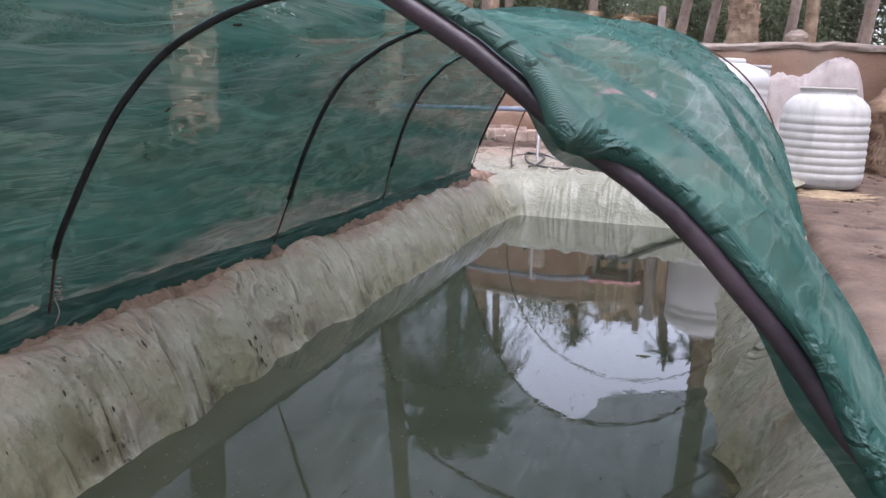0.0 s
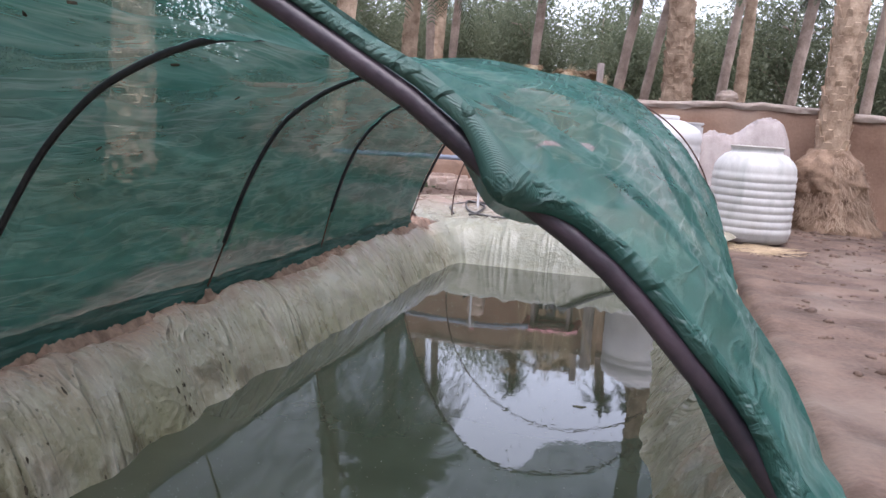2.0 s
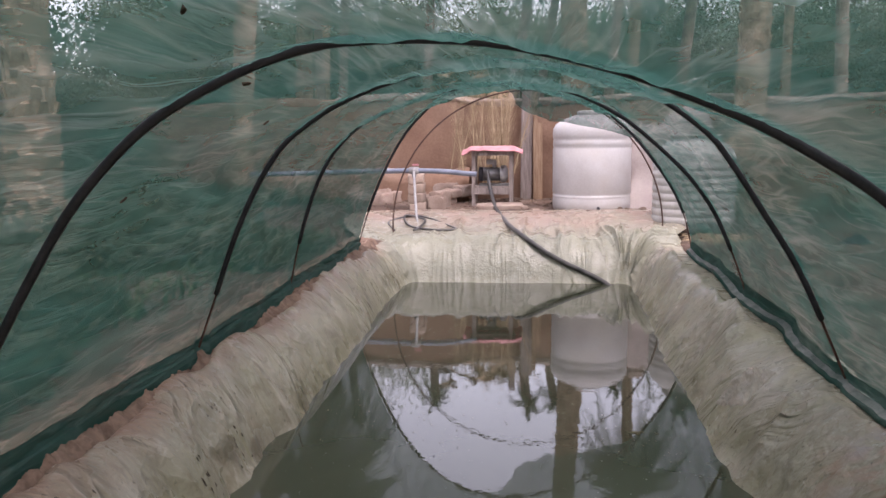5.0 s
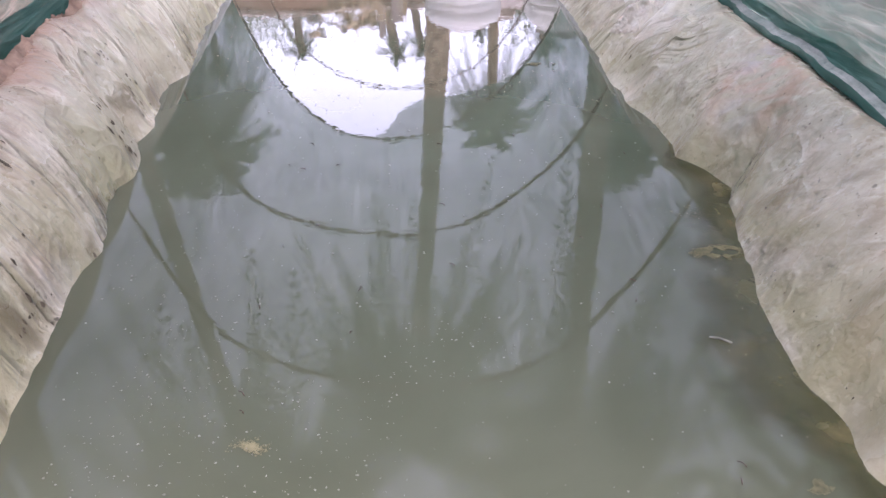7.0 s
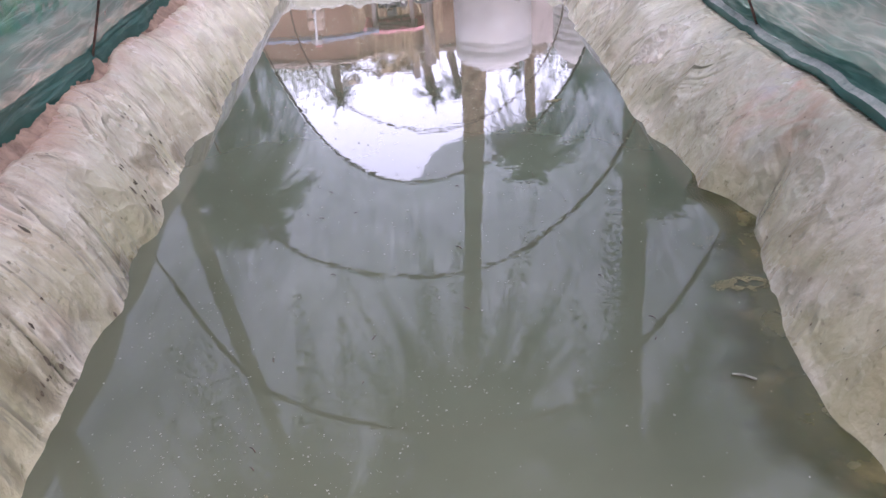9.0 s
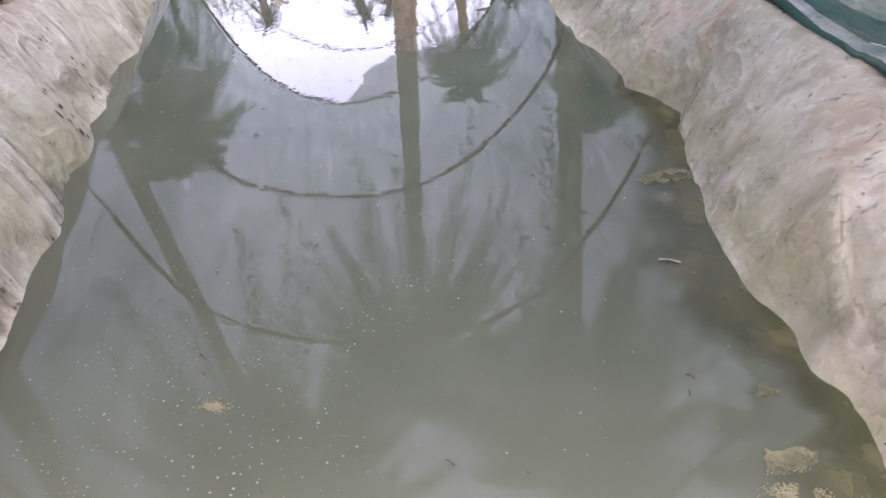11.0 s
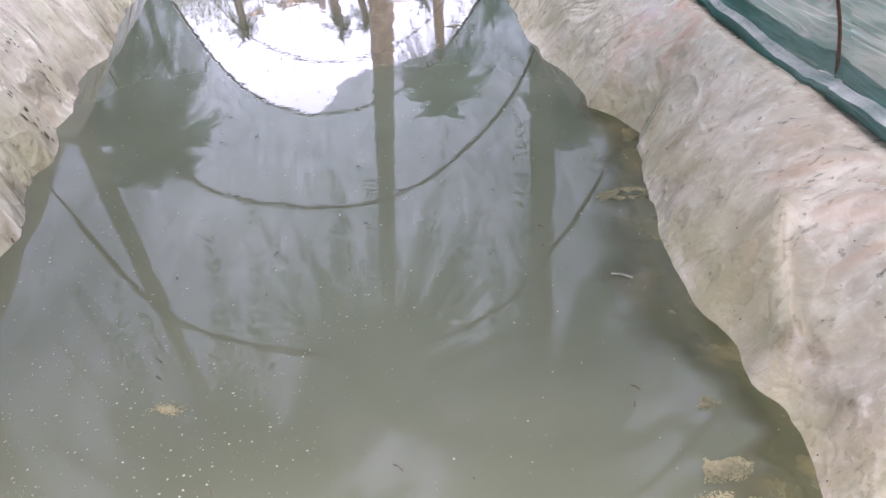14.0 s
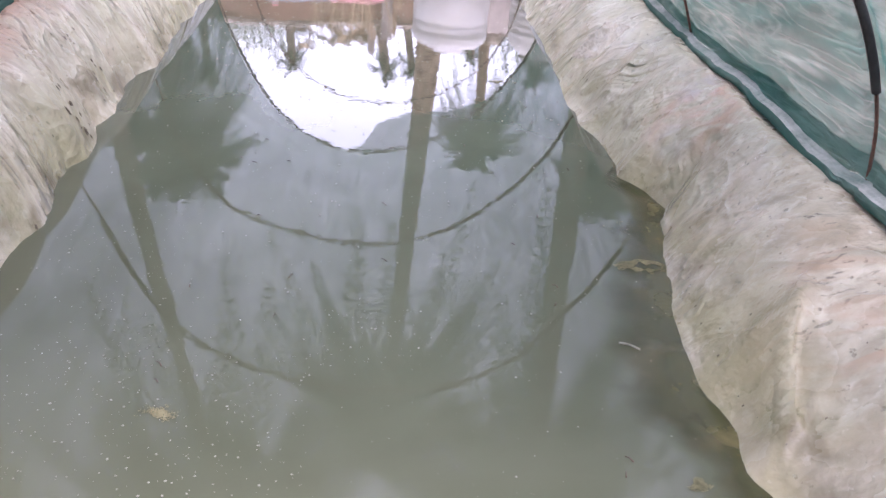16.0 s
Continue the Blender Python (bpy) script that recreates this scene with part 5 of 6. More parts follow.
ROOT = surface("matted_roots", (0.13, 0.080, 0.050), (0.36, 0.245, 0.165), 6, 0.95, 1.0, 45)
FIBRE = surface("dry_fibre", (0.20, 0.13, 0.085), (0.50, 0.37, 0.26), 5, 0.95, 0, 40)
fibre_skirt(thick)
for x, y, h, r, lean in ((-0.45, 18.5, 4.3, 0.15, (0.5, 0)), (0.1, 19.5, 4.5, 0.14, (0.6, 0)), (3.3, 19.0, 4.6, 0.17, (0.4, 0)), (2.0, 22.0, 5.0, 0.17, (0.4, 0)), (-2.4, 19.0, 4.4, 0.14, (0.2, 0)), (-4.7, 18.5, 4.6, 0.13, (-0.1, 0)), (-4.35, 18.8, 4.8, 0.13, (0.2, 0)), (5.2, 20.5, 5.2, 0.16, (0.3, 0)), (6.6, 18.0, 6.0, 0.18, (0.0, 0.5))):
    ob = palm(x, y, h, r, lean, 1, boots=False, label="slender date palm with a bare pale trunk", turn=random.uniform(0, 360))
    small_crown(ob, 0.16)
# palms mostly out of view, added round the yard to hold back sky light
for x, y in ((7.5, 9.0), (8.5, 3.0), (6.5, -6.0), (-7.5, -5.0), (0.5, -12.0), (-13.0, 8.0), (-12.0, 2.0)):
    palm(x, y, random.uniform(8, 11), 0.24, (random.uniform(-0.5, 0.5), 0.3), 1, boots=False, label="date palm with a bare pale trunk", turn=random.uniform(0, 360))


def leafy_tree_meshes(seed, height, spread, count, leaf):
    """Trunk and limbs, and a crown of many small leaf sprays with gaps."""
    rng = random.Random(seed)
    bm = bmesh.new()
    limbs = []
    tube(bm, [(0, 0, -0.2), (0.05, 0, height * 0.3), (0.1, 0.05, height * 0.62), (0.0, 0.1, height * 0.95)], [0.16, 0.12, 0.08, 0.02], 8)
    for k in range(11):
        z0 = height * rng.uniform(0.18, 0.8)
        ang, reach = rng.uniform(0, 6.28), spread * rng.uniform(0.55, 1.0) * (1 - 0.45 * z0 / height)
        mid = (reach * 0.5 * math.cos(ang), reach * 0.5 * math.sin(ang), z0 + 0.10 * height)
        end = (reach * math.cos(ang), reach * math.sin(ang), z0 + rng.uniform(0.08, 0.2) * height)
        tube(bm, [(0.05, 0, z0), mid, end], [0.06, 0.04, 0.015], 6)
        limbs += [mid, end, tuple((a + b) / 2 for a, b in zip(mid, end))]
    limbs += [(0, 0.1, height * q) for q in (0.7, 0.8, 0.9, 0.98)]
    gen = np.random.default_rng(seed)
    c = np.array(limbs)[gen.integers(0, len(limbs), count)]
    p = c + gen.normal(0, 1, (count, 3)) * np.array([0.30, 0.30, 0.33]) * spread
    d = gen.normal(0, 1, (count, 3)) * (1, 1, 0.7) + (0, 0, -0.6)
    d = d / np.linalg.norm(d, axis=1, keepdims=True) * gen.uniform(0.12, 0.30, (count, 1))
    q = np.cross(d, gen.normal(0, 1, (count, 3)))
    q = q / (np.linalg.norm(q, axis=1, keepdims=True) + 1e-6) * leaf * gen.uniform(0.6, 1.4, (count, 1))
    verts = np.stack([p, p + d * 0.5 + q, p + d, p + d * 0.5 - q], 1).reshape(-1, 3)
    faces = np.arange(len(verts)).reshape(-1, 4)
    return bm, blade_mesh("crown", verts, faces, LEAF)


def leafy_tree(k, x, y, grow=1.0):
    ob = thing("leafy_tree", "dense dark-green tree with fine drooping foliage", "tree", (x, y, gz(x, y)), "trees behind the wall")
    child("trunk", TREES[k][0], ob)
    child("crown", TREES[k][1], ob, "fine green foliage with gaps of sky")
    ob.rotation_euler = (0, 0, random.uniform(0, 6.28))
    s = grow * random.uniform(0.88, 1.15)
    ob.scale = (s, s, s)


TREES = []
for seed, (h, sp, leaves, leaf) in enumerate(((5.2, 2.3, 21000, 0.020), (4.6, 2.1, 20000, 0.020), (5.6, 2.5, 21000, 0.020), (5.4, 2.4, 22000, 0.024), (5.8, 2.6, 22000, 0.024), (5.6, 2.5, 7000, 0.05))):
    bm, crown = leafy_tree_meshes(seed + 3, h, sp, leaves, leaf)
    me = bpy.data.meshes.new("trunk")
    bm.to_mesh(me)
    bm.free()
    me.materials.append(TRUNK)
    TREES.append((me, crown))
for n, (x, y) in enumerate(((9.2, 28), (11.4, 27), (13.5, 26), (12.4, 22.5), (8.4, 26.5), (-9, 22), (-8.2, 27), (-10.5, 26.5), (-12.5, 26), (-7.2, 29), (-6.2, 25), (-3.2, 23), (-0.6, 26), (1.6, 24.5), (4.2, 25.5), (7.0, 23.5), (9.8, 22), (-1.8, 30), (3, 31), (7, 30), (-6, 31), (-4.6, 27), (0.4, 29))):
    leafy_tree(n % 3 if y < 26 else 3 + n % 2, x, y, 0.88)
# trees close the grove; unseen ones behind (y < 0) sized to block sky light
for n, (x, y) in enumerate(((-11, 16), (-13.5, 18), (-12.5, 14.5), (-11.5, 12), (-11, 8.5), (-12, 5), (-11, 1.5), (-12, -2), (-10, -6), (-6, -9), (-2, -11), (2.5, -10), (6.5, -9), (9.5, -5.5), (10.5, -1.5), (10, 2.5), (11, 6.5), (10.5, 10.5), (11.5, 15))):
    leafy_tree(5, x, y, 1.25 if y < 0 else 0.85)


def dry_fronds(x, y, count, height, lean):
    """A bundle of dry palm leaves leaning on the wall."""
    for k in range(count):
        verts, faces = [], []
        L = height * random.uniform(0.8, 1.1)
        frond_parts(L, random.uniform(0.05, 0.22), verts, faces, (0, 0, 0), radians(90 + random.uniform(-50, 50)), radians(random.uniform(70, 87)), 26, 0.006, 0.55, 0.22)
        ob = new("dry_palm_leaf", blade_mesh("dry_palm_leaf", np.array(verts), faces, STRAW))
        px, py = x + random.uniform(-0.5, 0.5), y + random.uniform(-0.2, 0.1)
        ob.matrix_world = pose(px, py, gz(px, py) + 0.1, 0, random.uniform(-9, 9), 0)
        tagged(ob, "dry straw-coloured palm leaf leaning on the mud wall", "palm leaf", "dry palm leaves")


dry_fronds(-0.70, 12.1, 22, 1.9, 0)


def dry_skirt(x, y):
    ob = thing("dry_frond_pile", "pile of dry brown palm leaves on the wall", "palm leaves", (x, y, 2.36))
    verts, faces = [], []
    for k in range(14):
        frond_parts(random.uniform(0.5, 0.9), random.uniform(0.3, 0.9), verts, faces, (random.uniform(-0.5, 0.5), 0, 0.1), random.uniform(0, 6.28), radians(random.uniform(0, 40)), 24, 0.012, 0.25)
    child("leaves", blade_mesh("leaves", np.array(verts), faces, STRAW), ob)


dry_skirt(-0.75, 13.1)


def shrub(x, y, s):
    ob = thing("shrub", "dark-green leafy shrub beyond the grass", "shrub", (x, y, gz(x, y)), "shrubs")
    child("stems", TREES[1][0], ob)
    child("foliage", TREES[1][1], ob)
    ob.scale = (s, s, s * 0.8)
    ob.rotation_euler = (0, 0, random.uniform(0, 6.28))


for x, y, s in ((-7.6, 1.5, 0.55), (-8.0, 4.2, 0.6), (-7.2, 6.3, 0.5), (-7.8, 8.8, 0.6), (-6.6, 11.0, 0.5), (-7.0, -1.2, 0.5)):
    shrub(x, y, s)


def undergrowth(name, label, x0, x1, y0, y1, count, seed):
    """A tangle of leafy weeds, knee to chest high."""
    rng = np.random.default_rng(seed)
    x, y = rng.uniform(x0, x1, count), rng.uniform(y0, y1, count)
    tall = (0.30 + 0.45 * value_noise(x * 0.7, y * 0.7, seed) + 0.25 * smooth(3.5, 6.0, np.abs(x))) * (0.30 + 0.70 * smooth(2.0, 4.0, np.abs(x)))
    keep = tall > 0.1
    x, y, tall = x[keep], y[keep], tall[keep]
    p = np.stack([x, y, 0.43 + rng.uniform(0, 1, len(x)) ** 1.5 * tall], -1)
    d = rng.normal(0, 1, (len(x), 3)) + (0, 0, 0.5)
    d = d / np.linalg.norm(d, axis=1, keepdims=True) * rng.uniform(0.05, 0.12, (len(x), 1))
    q = np.cross(d, rng.normal(0, 1, (len(x), 3)))
    q = q / (np.linalg.norm(q, axis=1, keepdims=True) + 1e-6) * rng.uniform(0.012, 0.028, (len(x), 1))
    verts = np.stack([p, p + d * 0.5 + q, p + d, p + d * 0.5 - q], 1).reshape(-1, 3)
    faces = np.arange(len(verts)).reshape(-1, 4)
    tagged(new(name, blade_mesh(name, verts, faces, LEAF)), label, "weeds", kind="stuff")


undergrowth("weeds", "dark-green weeds growing thickly beyond the tunnel", -7.5, -1.95, -3.0, 11.5, 150000, 171)
# added weeds, hardly in view, to keep the net's right surroundings dark
undergrowth("bushes", "dark-green weeds added along the far side of the yard", 4.2, 8.5, -3.0, 12.0, 40000, 173)


def grass_patch():
    verts, faces = [], []
    for k in range(9000):
        x, y = random.uniform(-7.5, -2.3), random.uniform(-1.0, 11.0)
        if value_noise(x * 0.8, y * 0.8, 151) + 0.25 * value_noise(x * 3, y * 3, 152) < 0.05:
            continue
        h, a, b = random.uniform(0.05, 0.16), random.uniform(0, 6.28), random.uniform(0, 6.28)
        z = 0.44
        w = 0.012
        n = len(verts)
        verts += [(x - w * math.cos(a), y - w * math.sin(a), z), (x + w * math.cos(a), y + w * math.sin(a), z), (x + 0.4 * h * math.cos(b), y + 0.4 * h * math.sin(b), z + h)]
        faces.append((n, n + 1, n + 2))
    ob = new("grass", blade_mesh("grass", np.array(verts), faces, GRASS))
    tagged(ob, "patchy green grass beside the net tunnel", "grass", kind="stuff")


grass_patch()


def clods():
    """Crumbs of earth and scraps of straw on the trodden ground."""
    verts, faces = [], []
    for k in range(2600):
        x, y = random.uniform(1.9, 6.5), random.uniform(0.5, 12.3)
        if k > 1900:
            x, y = random.uniform(-2.4, 2.0), random.uniform(9.9, 12.3)
        r = random.choice((0.006, 0.008, 0.010, 0.014, 0.02, 0.035)) * random.uniform(0.7, 1.3)
        z = gz(x, y) + 0.2 * r
        n, ph = len(verts), random.uniform(0, 6.28)
        long, turn = random.uniform(1.0, 1.8), random.uniform(0, 3.14)
        for ring, (out, up) in enumerate(((1.0, -0.35), (0.95, 0.15), (0.55, 0.48))):
            for q in range(6):
                a = ph + q * 1.0472 + 0.4 * ring
                u, v = r * out * random.uniform(0.75, 1.25) * math.cos(a) * long, r * out * random.uniform(0.75, 1.25) * math.sin(a)
                verts.append((x + u * math.cos(turn) - v * math.sin(turn), y + u * math.sin(turn) + v * math.cos(turn), z + r * up * random.uniform(0.7, 1.2)))
        verts.append((x, y, z + 0.6 * r))
        for ring in (0, 6):
            faces += [(n + ring + q, n + ring + (q + 1) % 6, n + ring + 6 + (q + 1) % 6, n + ring + 6 + q) for q in range(6)]
        faces += [(n + 12 + q, n + 12 + (q + 1) % 6, n + 18) for q in range(6)]
    tagged(new("clods", mesh_of("clods", verts, faces, SOIL)), "crumbled clods of brown earth on the yard", "clods", kind="stuff")


clods()


# ---- on the water and the banks ----
def flecks():
    verts, faces = [], []
    for k in range(4200):
        near = random.random() < 0.5
        x, y = (random.uniform(-1.1, 0.5), random.gauss(1.35, 0.5)) if near else (random.uniform(-1.1, 0.95), random.uniform(0.3, 7.8))
        if near and value_noise(x * 2.5, y * 2.5, 161) < -0.1:
            continue
        r = random.choice((0.0007, 0.0008, 0.001, 0.0011, 0.0013, 0.0015, 0.0019, 0.0026, 0.0036)) * (1.0 if near else 0.8 + 0.2 * y)
        n, m = len(verts), 6
        ph = random.uniform(0, 6.28)
        verts += [(x + r * random.uniform(0.6, 1.2) * math.cos(ph + q * 1.0472), y + r * random.uniform(0.6, 1.2) * math.sin(ph + q * 1.0472), 0.0025) for q in range(m)] + [(x, y, 0.0045)]
        faces += [(n + q, n + (q + 1) % m, n + m) for q in range(m)]
    ob = new("floating_flecks", mesh_of("floating_flecks", verts, faces, FLECK))
    tagged(ob, "pale bubbles and flecks drifting on the water", "flecks", kind="stuff")


def scum(spots):
    rng = np.random.default_rng(200)
    verts, faces = [], []
    for x, y, wide, deep in spots:
        for k in range(int(1500 * wide * deep / 0.004) + 90):
            px, py = x + rng.normal(0, wide * 0.4), y + rng.normal(0, deep * 0.4)
            if math.hypot((px - x) / wide, (py - y) / deep) > 0.85 + 0.4 * value_noise(px * 9, py * 9, 207):
                continue
            if value_noise(px * 14, py * 18, 201) + 0.7 * value_noise(px * 40, py * 46, 203) < 0.05:
                continue
            r = rng.uniform(0.0007, 0.0030)
            n, m, ph = len(verts), 6, rng.uniform(0, 6.28)
            verts += [(px + r * rng.uniform(0.6, 1.3) * math.cos(ph + q * 1.0472), py + r * rng.uniform(0.6, 1.3) * math.sin(ph + q * 1.0472), 0.003) for q in range(m)] + [(px, py, 0.003 + r * rng.uniform(0.15, 0.5))]
            faces += [(n + q, n + (q + 1) % m, n + m) for q in range(m)]
    ob = new("algae_scum", mesh_of("algae_scum", verts, faces, ALGAE))
    tagged(ob, "yellow-green algae scum floating in clumps by the bank", "algae", kind="stuff")


flecks()
scum(((0.90, 2.00, 0.15, 0.06), (0.93, 2.28, 0.11, 0.045), (0.73, 0.80, 0.10, 0.07), (0.70, 0.68, 0.09, 0.06), (0.77, 1.00, 0.06, 0.05), (0.72, 1.06, 0.03, 0.02), (0.85, 2.5, 0.06, 0.02), (0.62, 3.9, 0.10, 0.03), (0.05, 0.78, 0.03, 0.02), (-0.55, 1.2, 0.05, 0.03)))


def algae_shade_film():
    """A thin sheet on the shallow water along the bank: algae, with the bank's dark reflection put into its colour."""
    ys = np.linspace(-0.6, 3.0, 180)
    t = np.linspace(0, 1, 14)[None, :]
    x1 = np.interp(ys, RIGHT_Y, RIGHT_X)[:, None] + 0.03
    wide = (0.25 + 0.07 * fbm(ys * 2.2, 0, 301, 4) + 0.05 * fbm(ys * 9, 3, 302, 3)) * smooth(3.0, 2.4, ys)
    X = x1 - np.clip(wide, 0.02, 1)[:, None] * t - 0.02 * (1 - t)
    P = np.stack([X, np.broadcast_to(ys[:, None], X.shape), np.full(X.shape, 0.0015)], -1)
    lay = np.stack(np.broadcast_arrays(t, ys[:, None]), -1)
    ob = new("algae_shade_film", grid_mesh("algae_shade_film", P, ALGAE_SHADE_FILM, False, lay))
    tagged(ob, "thin olive film of algae on the shallow water, darkened for the bank's reflection", "algae", kind="stuff")


def film_material():
    m = surface("algae_shade_film", (0.030, 0.034, 0.012), (0.075, 0.070, 0.028), 7, 0.25, 0.2, 60, (0.17, 0.135, 0.06), 5, 0.6)
    n, l = m.node_tree.nodes, m.node_tree.links
    mix, clear, t, r, co = n.new("ShaderNodeMixShader"), n.new("ShaderNodeBsdfTransparent"), n.new("ShaderNodeTexNoise"), n.new("ShaderNodeMapRange"), n.new("ShaderNodeTexCoord")
    t.inputs["Scale"].default_value, t.inputs["Detail"].default_value = 6.0, 8
    r.inputs["From Min"].default_value, r.inputs["From Max"].default_value, r.inputs["To Max"].default_value = 0.30, 0.48, 0.92
    l.new(co.outputs["Object"], t.inputs["Vector"])
    l.new(t.outputs["Fac"], r.inputs["Value"])
    uv, sep, out, tone = n.new("ShaderNodeUVMap"), n.new("ShaderNodeSeparateXYZ"), n.new("ShaderNodeMapRange"), n.new("ShaderNodeMath")
    uv.uv_map = "lay"
    l.new(uv.outputs["UV"], sep.inputs[0])
    out.inputs["From Min"].default_value, out.inputs["From Max"].default_value = 1.0, 0.35
    l.new(sep.outputs["X"], out.inputs["Value"])
    tone.operation = "MULTIPLY"
    l.new(out.outputs["Result"], tone.inputs[0])
    l.new(r.outputs["Result"], tone.inputs[1])
    l.new(tone.outputs[0], mix.inputs[0])
    l.new(clear.outputs[0], mix.inputs[1])
    l.new(n["Principled BSDF"].outputs[0], mix.inputs[2])
    l.new(mix.outputs[0], n["Material Output"].inputs["Surface"])
    return m


ALGAE_SHADE_FILM = film_material()
algae_shade_film()


def floating_stick(x, y):
    me = bpy.data.meshes.new("floating_scrap")
    bm = tube(bmesh.new(), spline([(-0.028, 0.016, 0), (0, 0.004, 0.003), (0.028, -0.016, 0.001)], 4), 0.0032, 8)
    bm.to_mesh(me)
    bm.free()
    me.materials.append(FLECK)
    ob = new("floating_scrap", me)
    ob.location = (x, y, 0.003)
    tagged(ob, "small white scrap floating on the pond", "scrap")


floating_stick(0.74, 1.535)


def twigs():
    for k in range(26):
        x, y = random.uniform(-0.9, 0.8), random.uniform(0.6, 3.0)
        L, a = random.uniform(0.004, 0.014), random.uniform(0, 3.14)
        me = bpy.data.meshes.new("twig")
        bm = tube(bmesh.new(), [(-L * math.cos(a), -L * math.sin(a), 0), (0.1 * L, 0.2 * L, 0.003), (L * math.cos(a), L * math.sin(a), 0.001)], 0.0012, 5)
        bm.to_mesh(me)
        bm.free()
        me.materials.append(RUST)
        ob = new("floating_twig", me)
        ob.location = (x, y, 0.003)
        tagged(ob, "tiny dark twig floating on the pond", "twig", "floating twigs")


twigs()


def bundle_on_wall(x, z):
    """A round bundle lying on the wall's top."""
    a, b = np.meshgrid(np.linspace(0, 2 * np.pi, 40), np.linspace(0, np.pi, 24), indexing="ij")
    r = 0.115 + 0.012 * ridged(a * 2, b * 3, 411) + 0.012 * fbm(np.cos(a) * 3, b * 3, 413)
    P = np.stack([1.25 * r * np.sin(b) * np.cos(a), 0.8 * r * np.sin(b) * np.sin(a), r * 0.85 * np.cos(b)], -1)
    ob = new("cloth_bundle", grid_mesh("cloth_bundle", P, SACK))
    ob.location = (x, WALL_Y, z)
    tagged(ob, "round greyish bundle lying on top of the mud wall", "bundle")


bundle_on_wall(1.74, 2.225)


def stub_post(x, y, top):
    ob = thing("stub_post", "short weathered wooden post behind the wall", "post", (x, y, gz(x, y) - 0.1))
    part("shaft", box(bmesh.new(), (0.11, 0.10, top - gz(x, y) + 0.1), (0, 0, (top - gz(x, y) + 0.1) / 2), (0, 0.8, 8), 0.012), WOOD, ob)


stub_post(-0.25, 13.05, 2.68)


def corner_flap():
    """Loose film gathered in folds that fan out from the pond's far corner."""
    ang = np.radians(np.linspace(8, 112, 220))[:, None]
    v = np.linspace(0.10, 1, 34)[None, :]
    far_r = (0.86 + 0.10 * fbm(ang * 3, 0, 421, 3)) * (0.85 + 0.25 * np.sin(ang) ** 2)
    d = v * far_r
    x = 1.02 + d * np.cos(ang)
    y = 8.20 + d * np.sin(ang)
    flat = FILM.reshape(-1, 3)
    near = flat[(flat[:, 0] > 0.5) & (flat[:, 1] > 7.6) & (flat[:, 2] > -0.02)]
    z = np.zeros(x.shape)
    for k in range(len(x)):
        z[k] = near[np.argmin((near[None, :, 0] - x[k][:, None]) ** 2 + (near[None, :, 1] - y[k][:, None]) ** 2, axis=1), 2]
    for k in range(3):
        z[1:-1, 1:-1] = (z[:-2, 1:-1] + z[2:, 1:-1] + z[1:-1, :-2] + z[1:-1, 2:] + 2 * z[1:-1, 1:-1]) / 6
    fold = 0.075 * crease(ang * 5.5 + 0.25 * v, v * 0.7, 423, 4) + 0.04 * crease(ang * 12, v * 1.2, 425, 3)
    rimmed = smooth(0.04, 0.3, v) * (1 - smooth(0.8, 1.0, v)) * smooth(0, 0.25, ang - ang[0]) * smooth(0, 0.25, ang[-1] - ang)
    z = z - 0.03 + (0.055 + fold) * rimmed
    me = grid_mesh("liner_flap", np.stack([x, y, z], -1), LINER, False, np.stack(np.broadcast_arrays(ang * 1.2 + 30, v), -1))
    ob = new("liner_flap", me)
    tagged(ob, "pale loose flap of liner gathered in folds at the pond corner", "pond liner")


corner_flap()


def nearest_film(x, y, z):
    q = np.linalg.norm(FILM - np.array([x, y, z]), axis=-1)
    return np.unravel_index(np.argmin(q), q.shape)


def film_tears(name, label, spots, seed):
    """Small dark rips and specks in the film."""
    rng = np.random.default_rng(seed)
    verts, faces = [], []
    n, m = FILM.shape[:2]
    for x, y, z, count, spread, size in spots:
        i0, j0 = nearest_film(x, y, z)
        for k in range(count):
            i, j = int(i0 + rng.normal(0, spread * 66)) % n, int(np.clip(j0 + rng.normal(0, spread * 50), 8, m - 16))
            p = FILM[i, j]
            u = FILM[(i + 1) % n, j] - p
            w = FILM[i, j + 1] - p
            u, w = u / (np.linalg.norm(u) + 1e-9), w / (np.linalg.norm(w) + 1e-9)
            up = np.cross(u, w)
            up = up * np.sign(up[2]) / (np.linalg.norm(up) + 1e-9)
            r, long = size * rng.uniform(0.3, 1.1), rng.uniform(0.8, 2.6)
            s = len(verts)
            for q in range(7):
                a = q * 2 * math.pi / 7
                verts.append(p + up * 0.003 + u * r * math.cos(a) * rng.uniform(0.6, 1.2) + w * r * long * math.sin(a) * rng.uniform(0.6, 1.2))
            verts.append(p + up * 0.006)
            faces += [(s + q, s + (q + 1) % 7, s + 7) for q in range(7)]
    ob = new(name, mesh_of(name, verts, faces, TEAR))
    tagged(ob, label, "liner tears", kind="stuff")


film_tears("liner_tears", "dark rips and specks of dirt in the pond liner", ((-1.37, 2.8, 0.05, 14, 0.05, 0.010), (-1.30, 3.25, 0.30, 16, 0.10, 0.009), (-1.45, 2.6, 0.3, 12, 0.3, 0.006), (-1.4, 1.7, 0.2, 26, 0.2, 0.010), (-1.4, 4.2, 0.25, 16, 0.5, 0.007), (-1.4, 6.3, 0.2, 14, 0.6, 0.008), (1.2, 2.0, 0.25, 26, 0.5, 0.0028), (1.05, 1.0, 0.2, 22, 0.4, 0.0026), (1.2, 4.0, 0.25, 18, 0.7, 0.005)), 431)


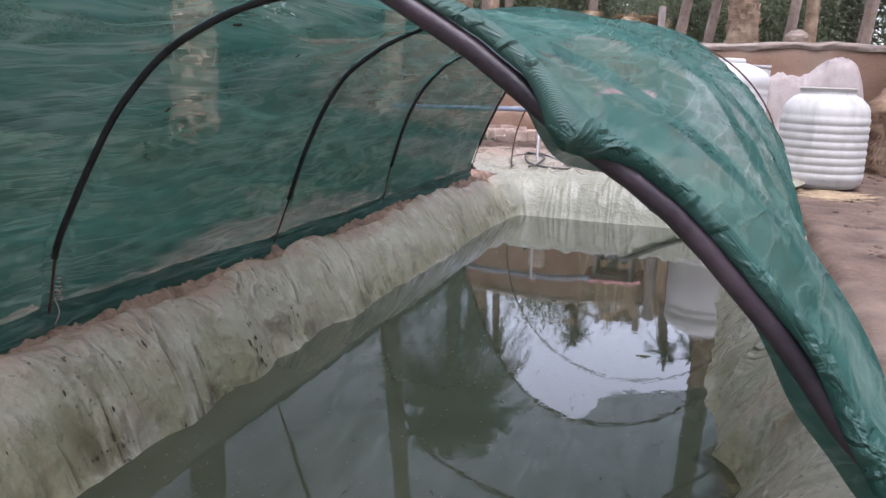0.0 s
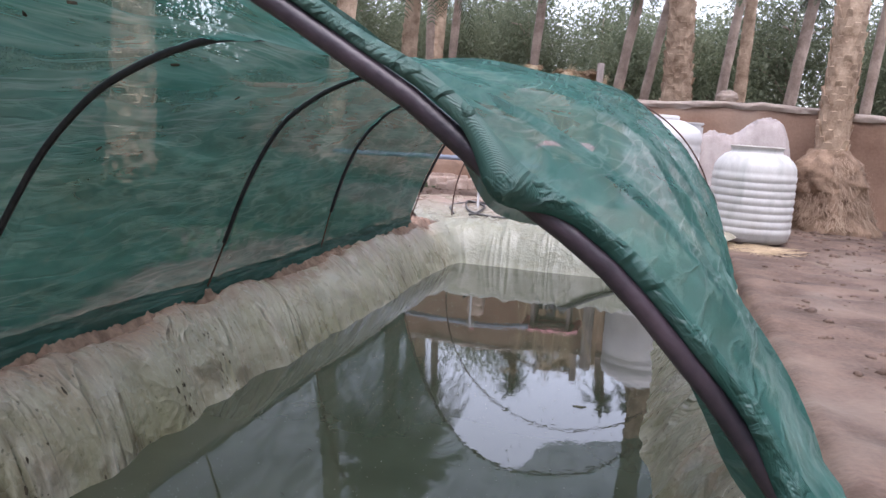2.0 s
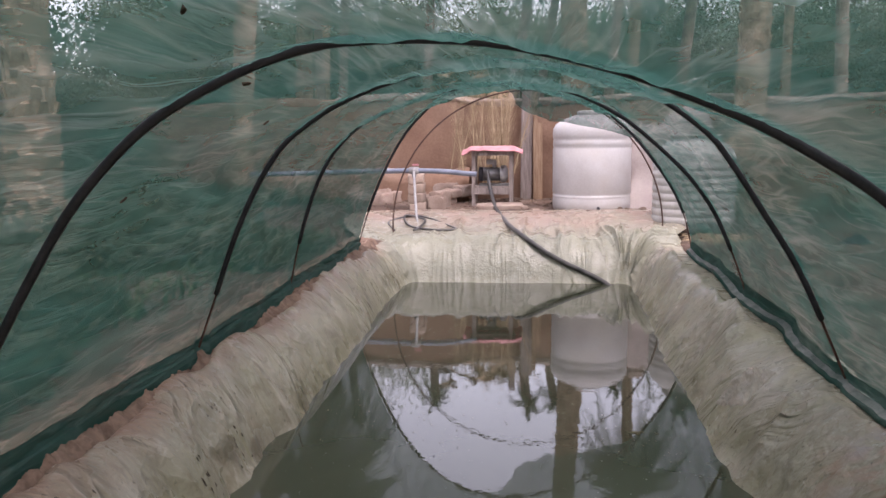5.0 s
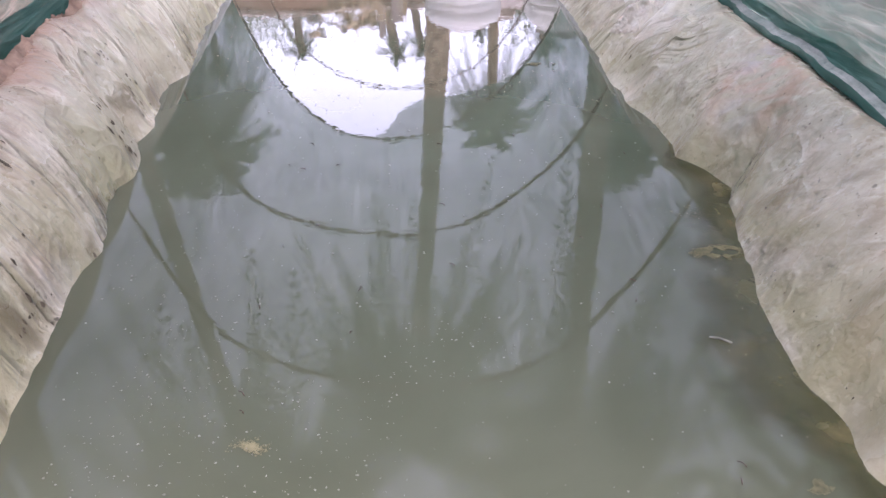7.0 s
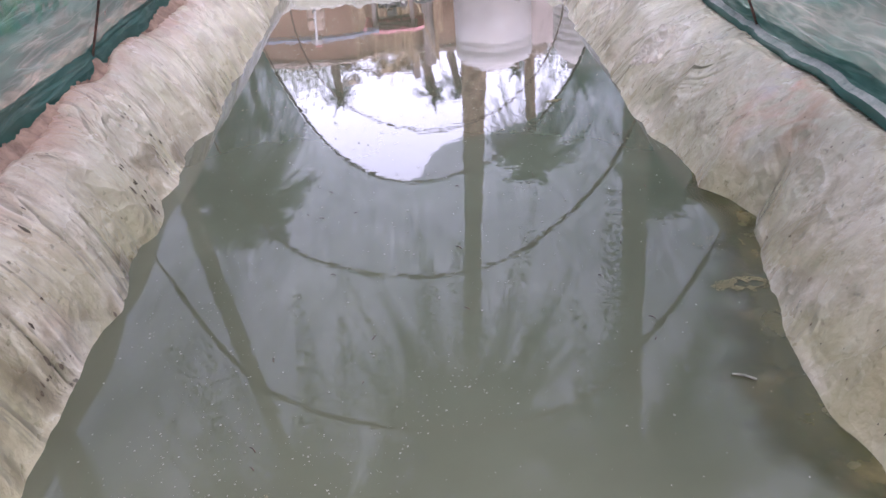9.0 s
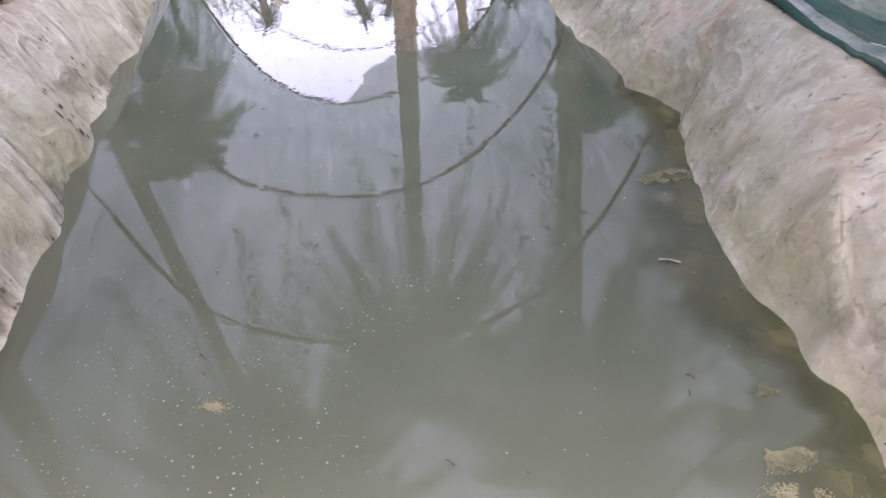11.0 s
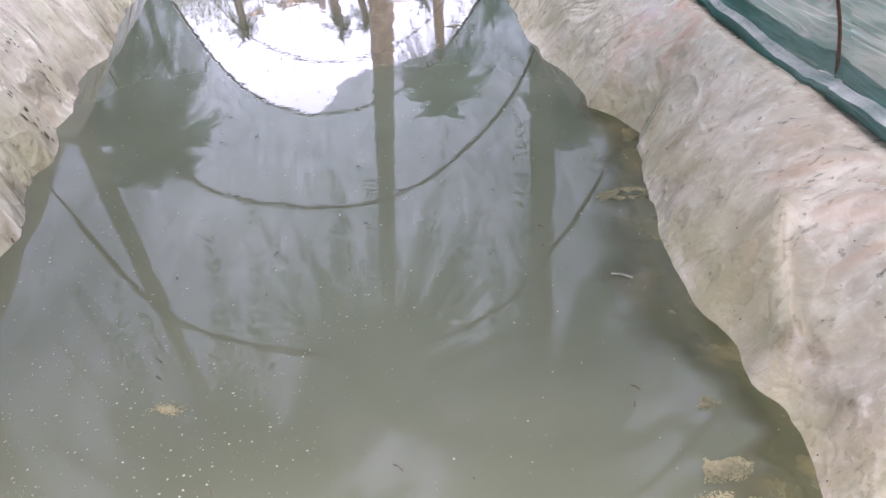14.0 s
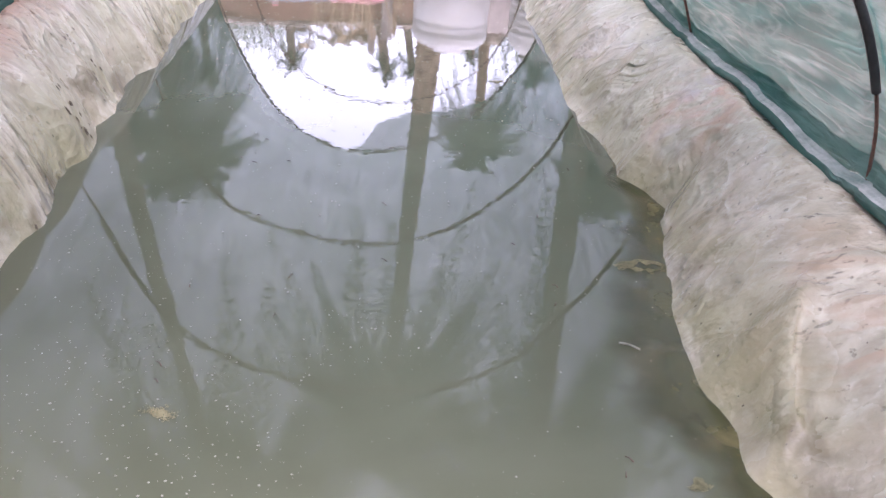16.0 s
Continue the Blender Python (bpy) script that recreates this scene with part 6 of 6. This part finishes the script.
def film_scrap(x, y, wide, deep, turn, seed):
    """A crumpled glossy piece of loose film on the bank."""
    gx, gy = np.meshgrid(np.linspace(-1, 1, 46), np.linspace(-1, 1, 46), indexing="ij")
    c, s = math.cos(radians(turn)), math.sin(radians(turn))
    X = x + c * gx * wide - s * gy * deep
    Y = y + s * gx * wide + c * gy * deep
    flat = FILM.reshape(-1, 3)
    near = flat[(np.abs(flat[:, 0] - x) < wide + deep + 0.2) & (np.abs(flat[:, 1] - y) < wide + deep + 0.2)]
    Z = np.zeros(X.shape)
    for a in range(46):
        d = (near[None, :, 0] - X[a][:, None]) ** 2 + (near[None, :, 1] - Y[a][:, None]) ** 2
        Z[a] = near[np.argmin(d, axis=1), 2]
    edge = np.clip(1 - np.maximum(np.abs(gx), np.abs(gy)) ** 3 + 0.25 * fbm(gx * 3, gy * 3, seed, 3), 0, 1)
    Z = Z + 0.004 + edge * (0.006 + 0.026 * crease(gx * 1.8, gy * 2.4, seed + 2, 5) + 0.012 * crease(gx * 4 + 2, gy * 4, seed + 4, 5)) - 0.02 * (1 - smooth(0, 0.15, edge))
    ob = new("film_scrap", grid_mesh("film_scrap", np.stack([X, Y, Z], -1), CLEAR_FILM))
    tagged(ob, "crumpled glossy scrap of clear plastic film on the bank", "plastic film")


film_scrap(1.14, 3.93, 0.09, 0.16, 10, 441)


def straw_patch(x, y):
    """Dry stalks and a pale worn strip of sand beside the ribbed tank."""
    verts, faces = [], []
    for k in range(420):
        px, py = x + random.gauss(0, 0.16), y + random.gauss(0, 0.22)
        L, a = random.uniform(0.06, 0.22), random.gauss(0.2, 0.4)
        z = gz(px, py) + random.uniform(0.005, 0.03)
        n = len(verts)
        dx, dy = L * math.cos(a), L * math.sin(a)
        verts += [(px, py - 0.004, z), (px + dx, py + dy, z + random.uniform(-0.005, 0.02)), (px, py + 0.004, z + 0.003)]
        faces.append((n, n + 1, n + 2))
    tagged(new("straw", blade_mesh("straw", np.array(verts), faces, STRAW)), "dry yellow straw lying on the earth by the tank", "straw", kind="stuff")


straw_patch(1.98, 8.55)


def dark_rag(x, y):
    gx, gy = np.meshgrid(np.linspace(-1, 1, 30), np.linspace(-1, 1, 24), indexing="ij")
    e = np.clip(1 - np.hypot(gx, gy) + 0.25 * fbm(gx * 2, gy * 2, 461, 3), 0, 1)
    P = np.stack([0.16 * gx, 0.07 * gy, 0.01 + 0.06 * e * (1 + 0.6 * ridged(gx * 3, gy * 3, 463)) - 0.02 * (e < 0.02)], -1)
    ob = new("dark_rag", grid_mesh("dark_rag", P, DARK))
    ob.location = (x, y, gz(x, y))
    tagged(ob, "crumpled dark rag lying on the bare earth", "rag")


dark_rag(3.35, 8.35)


def string_tie(y):
    """Pale string wound round a hoop's foot."""
    x, lean, z = arch(174.0, 0.0, y)
    c = np.array([float(x), y + float(lean), float(z)])
    a = np.linspace(0, 14 * np.pi, 120)
    r = 0.012 + 0.004 * np.sin(a * 0.37)
    line = np.stack([c[0] + r * np.cos(a), c[1] + r * np.sin(a), c[2] - 0.02 + 0.11 * a / a[-1] + 0.006 * np.sin(a * 0.9)], -1)
    ob = thing("string_tie", "pale frayed string tied round the foot of a hoop", "string")
    part("windings", tube(bmesh.new(), line, 0.0022, 6), CLOTH, ob, soft=True)
    tail = spline([line[10], line[10] + (0.03, -0.01, -0.05), line[10] + (0.025, -0.03, -0.10)], 6)
    part("loose_end", tube(bmesh.new(), tail, 0.0022, 6), CLOTH, ob, soft=True)


string_tie(1.84)


def net_scrap(x, y, z, size, turn):
    """A dry leaf caught in the net's inner side."""
    ys, an = np.meshgrid(np.linspace(y - 0.25, y + 0.25, 26), np.linspace(20, 172, 153), indexing="ij")
    P = np.stack(net_point(ys, an), -1)
    p = P.reshape(-1, 3)[np.argmin(np.sum((P.reshape(-1, 3) - (x, y, z)) ** 2, axis=1))]
    inward = np.array([-0.04 - p[0], 0, 0.6 - p[2]])
    inward = inward / np.linalg.norm(inward)
    u = np.array([0, 1.0, 0])
    w = np.cross(inward, u)
    c, s = math.cos(radians(turn)), math.sin(radians(turn))
    u, w = c * u + s * w, c * w - s * u
    gx, gy = np.meshgrid(np.linspace(-1, 1, 10), np.linspace(-1, 1, 6), indexing="ij")
    half = np.sqrt(np.clip(1 - gx**2, 0, 1)) * 0.32
    V = p + inward * (0.008 + 0.006 * (gy**2)[..., None]) + u * (gx * size)[..., None] + w * (gy * half * size)[..., None]
    tagged(new("dry_leaf", grid_mesh("dry_leaf", V, TEAR)), "dark dry leaf caught in the green net", "leaf", "leaves in the net")


for spot in ((-0.713, 1.82, 1.741, 0.022, 10), (-1.183, 2.01, 1.387, 0.014, 40), (-0.46, 0.884, 1.666, 0.014, -30), (-0.274, 0.807, 1.73, 0.012, 15), (-0.9, 2.6, 1.6, 0.012, 60), (-1.1, 4.4, 1.5, 0.014, 20), (-1.3, 1.2, 1.2, 0.010, -50)):
    net_scrap(*spot)
stone(-1.68, 8.06, (0.10, 0.08, 0.06), 20)
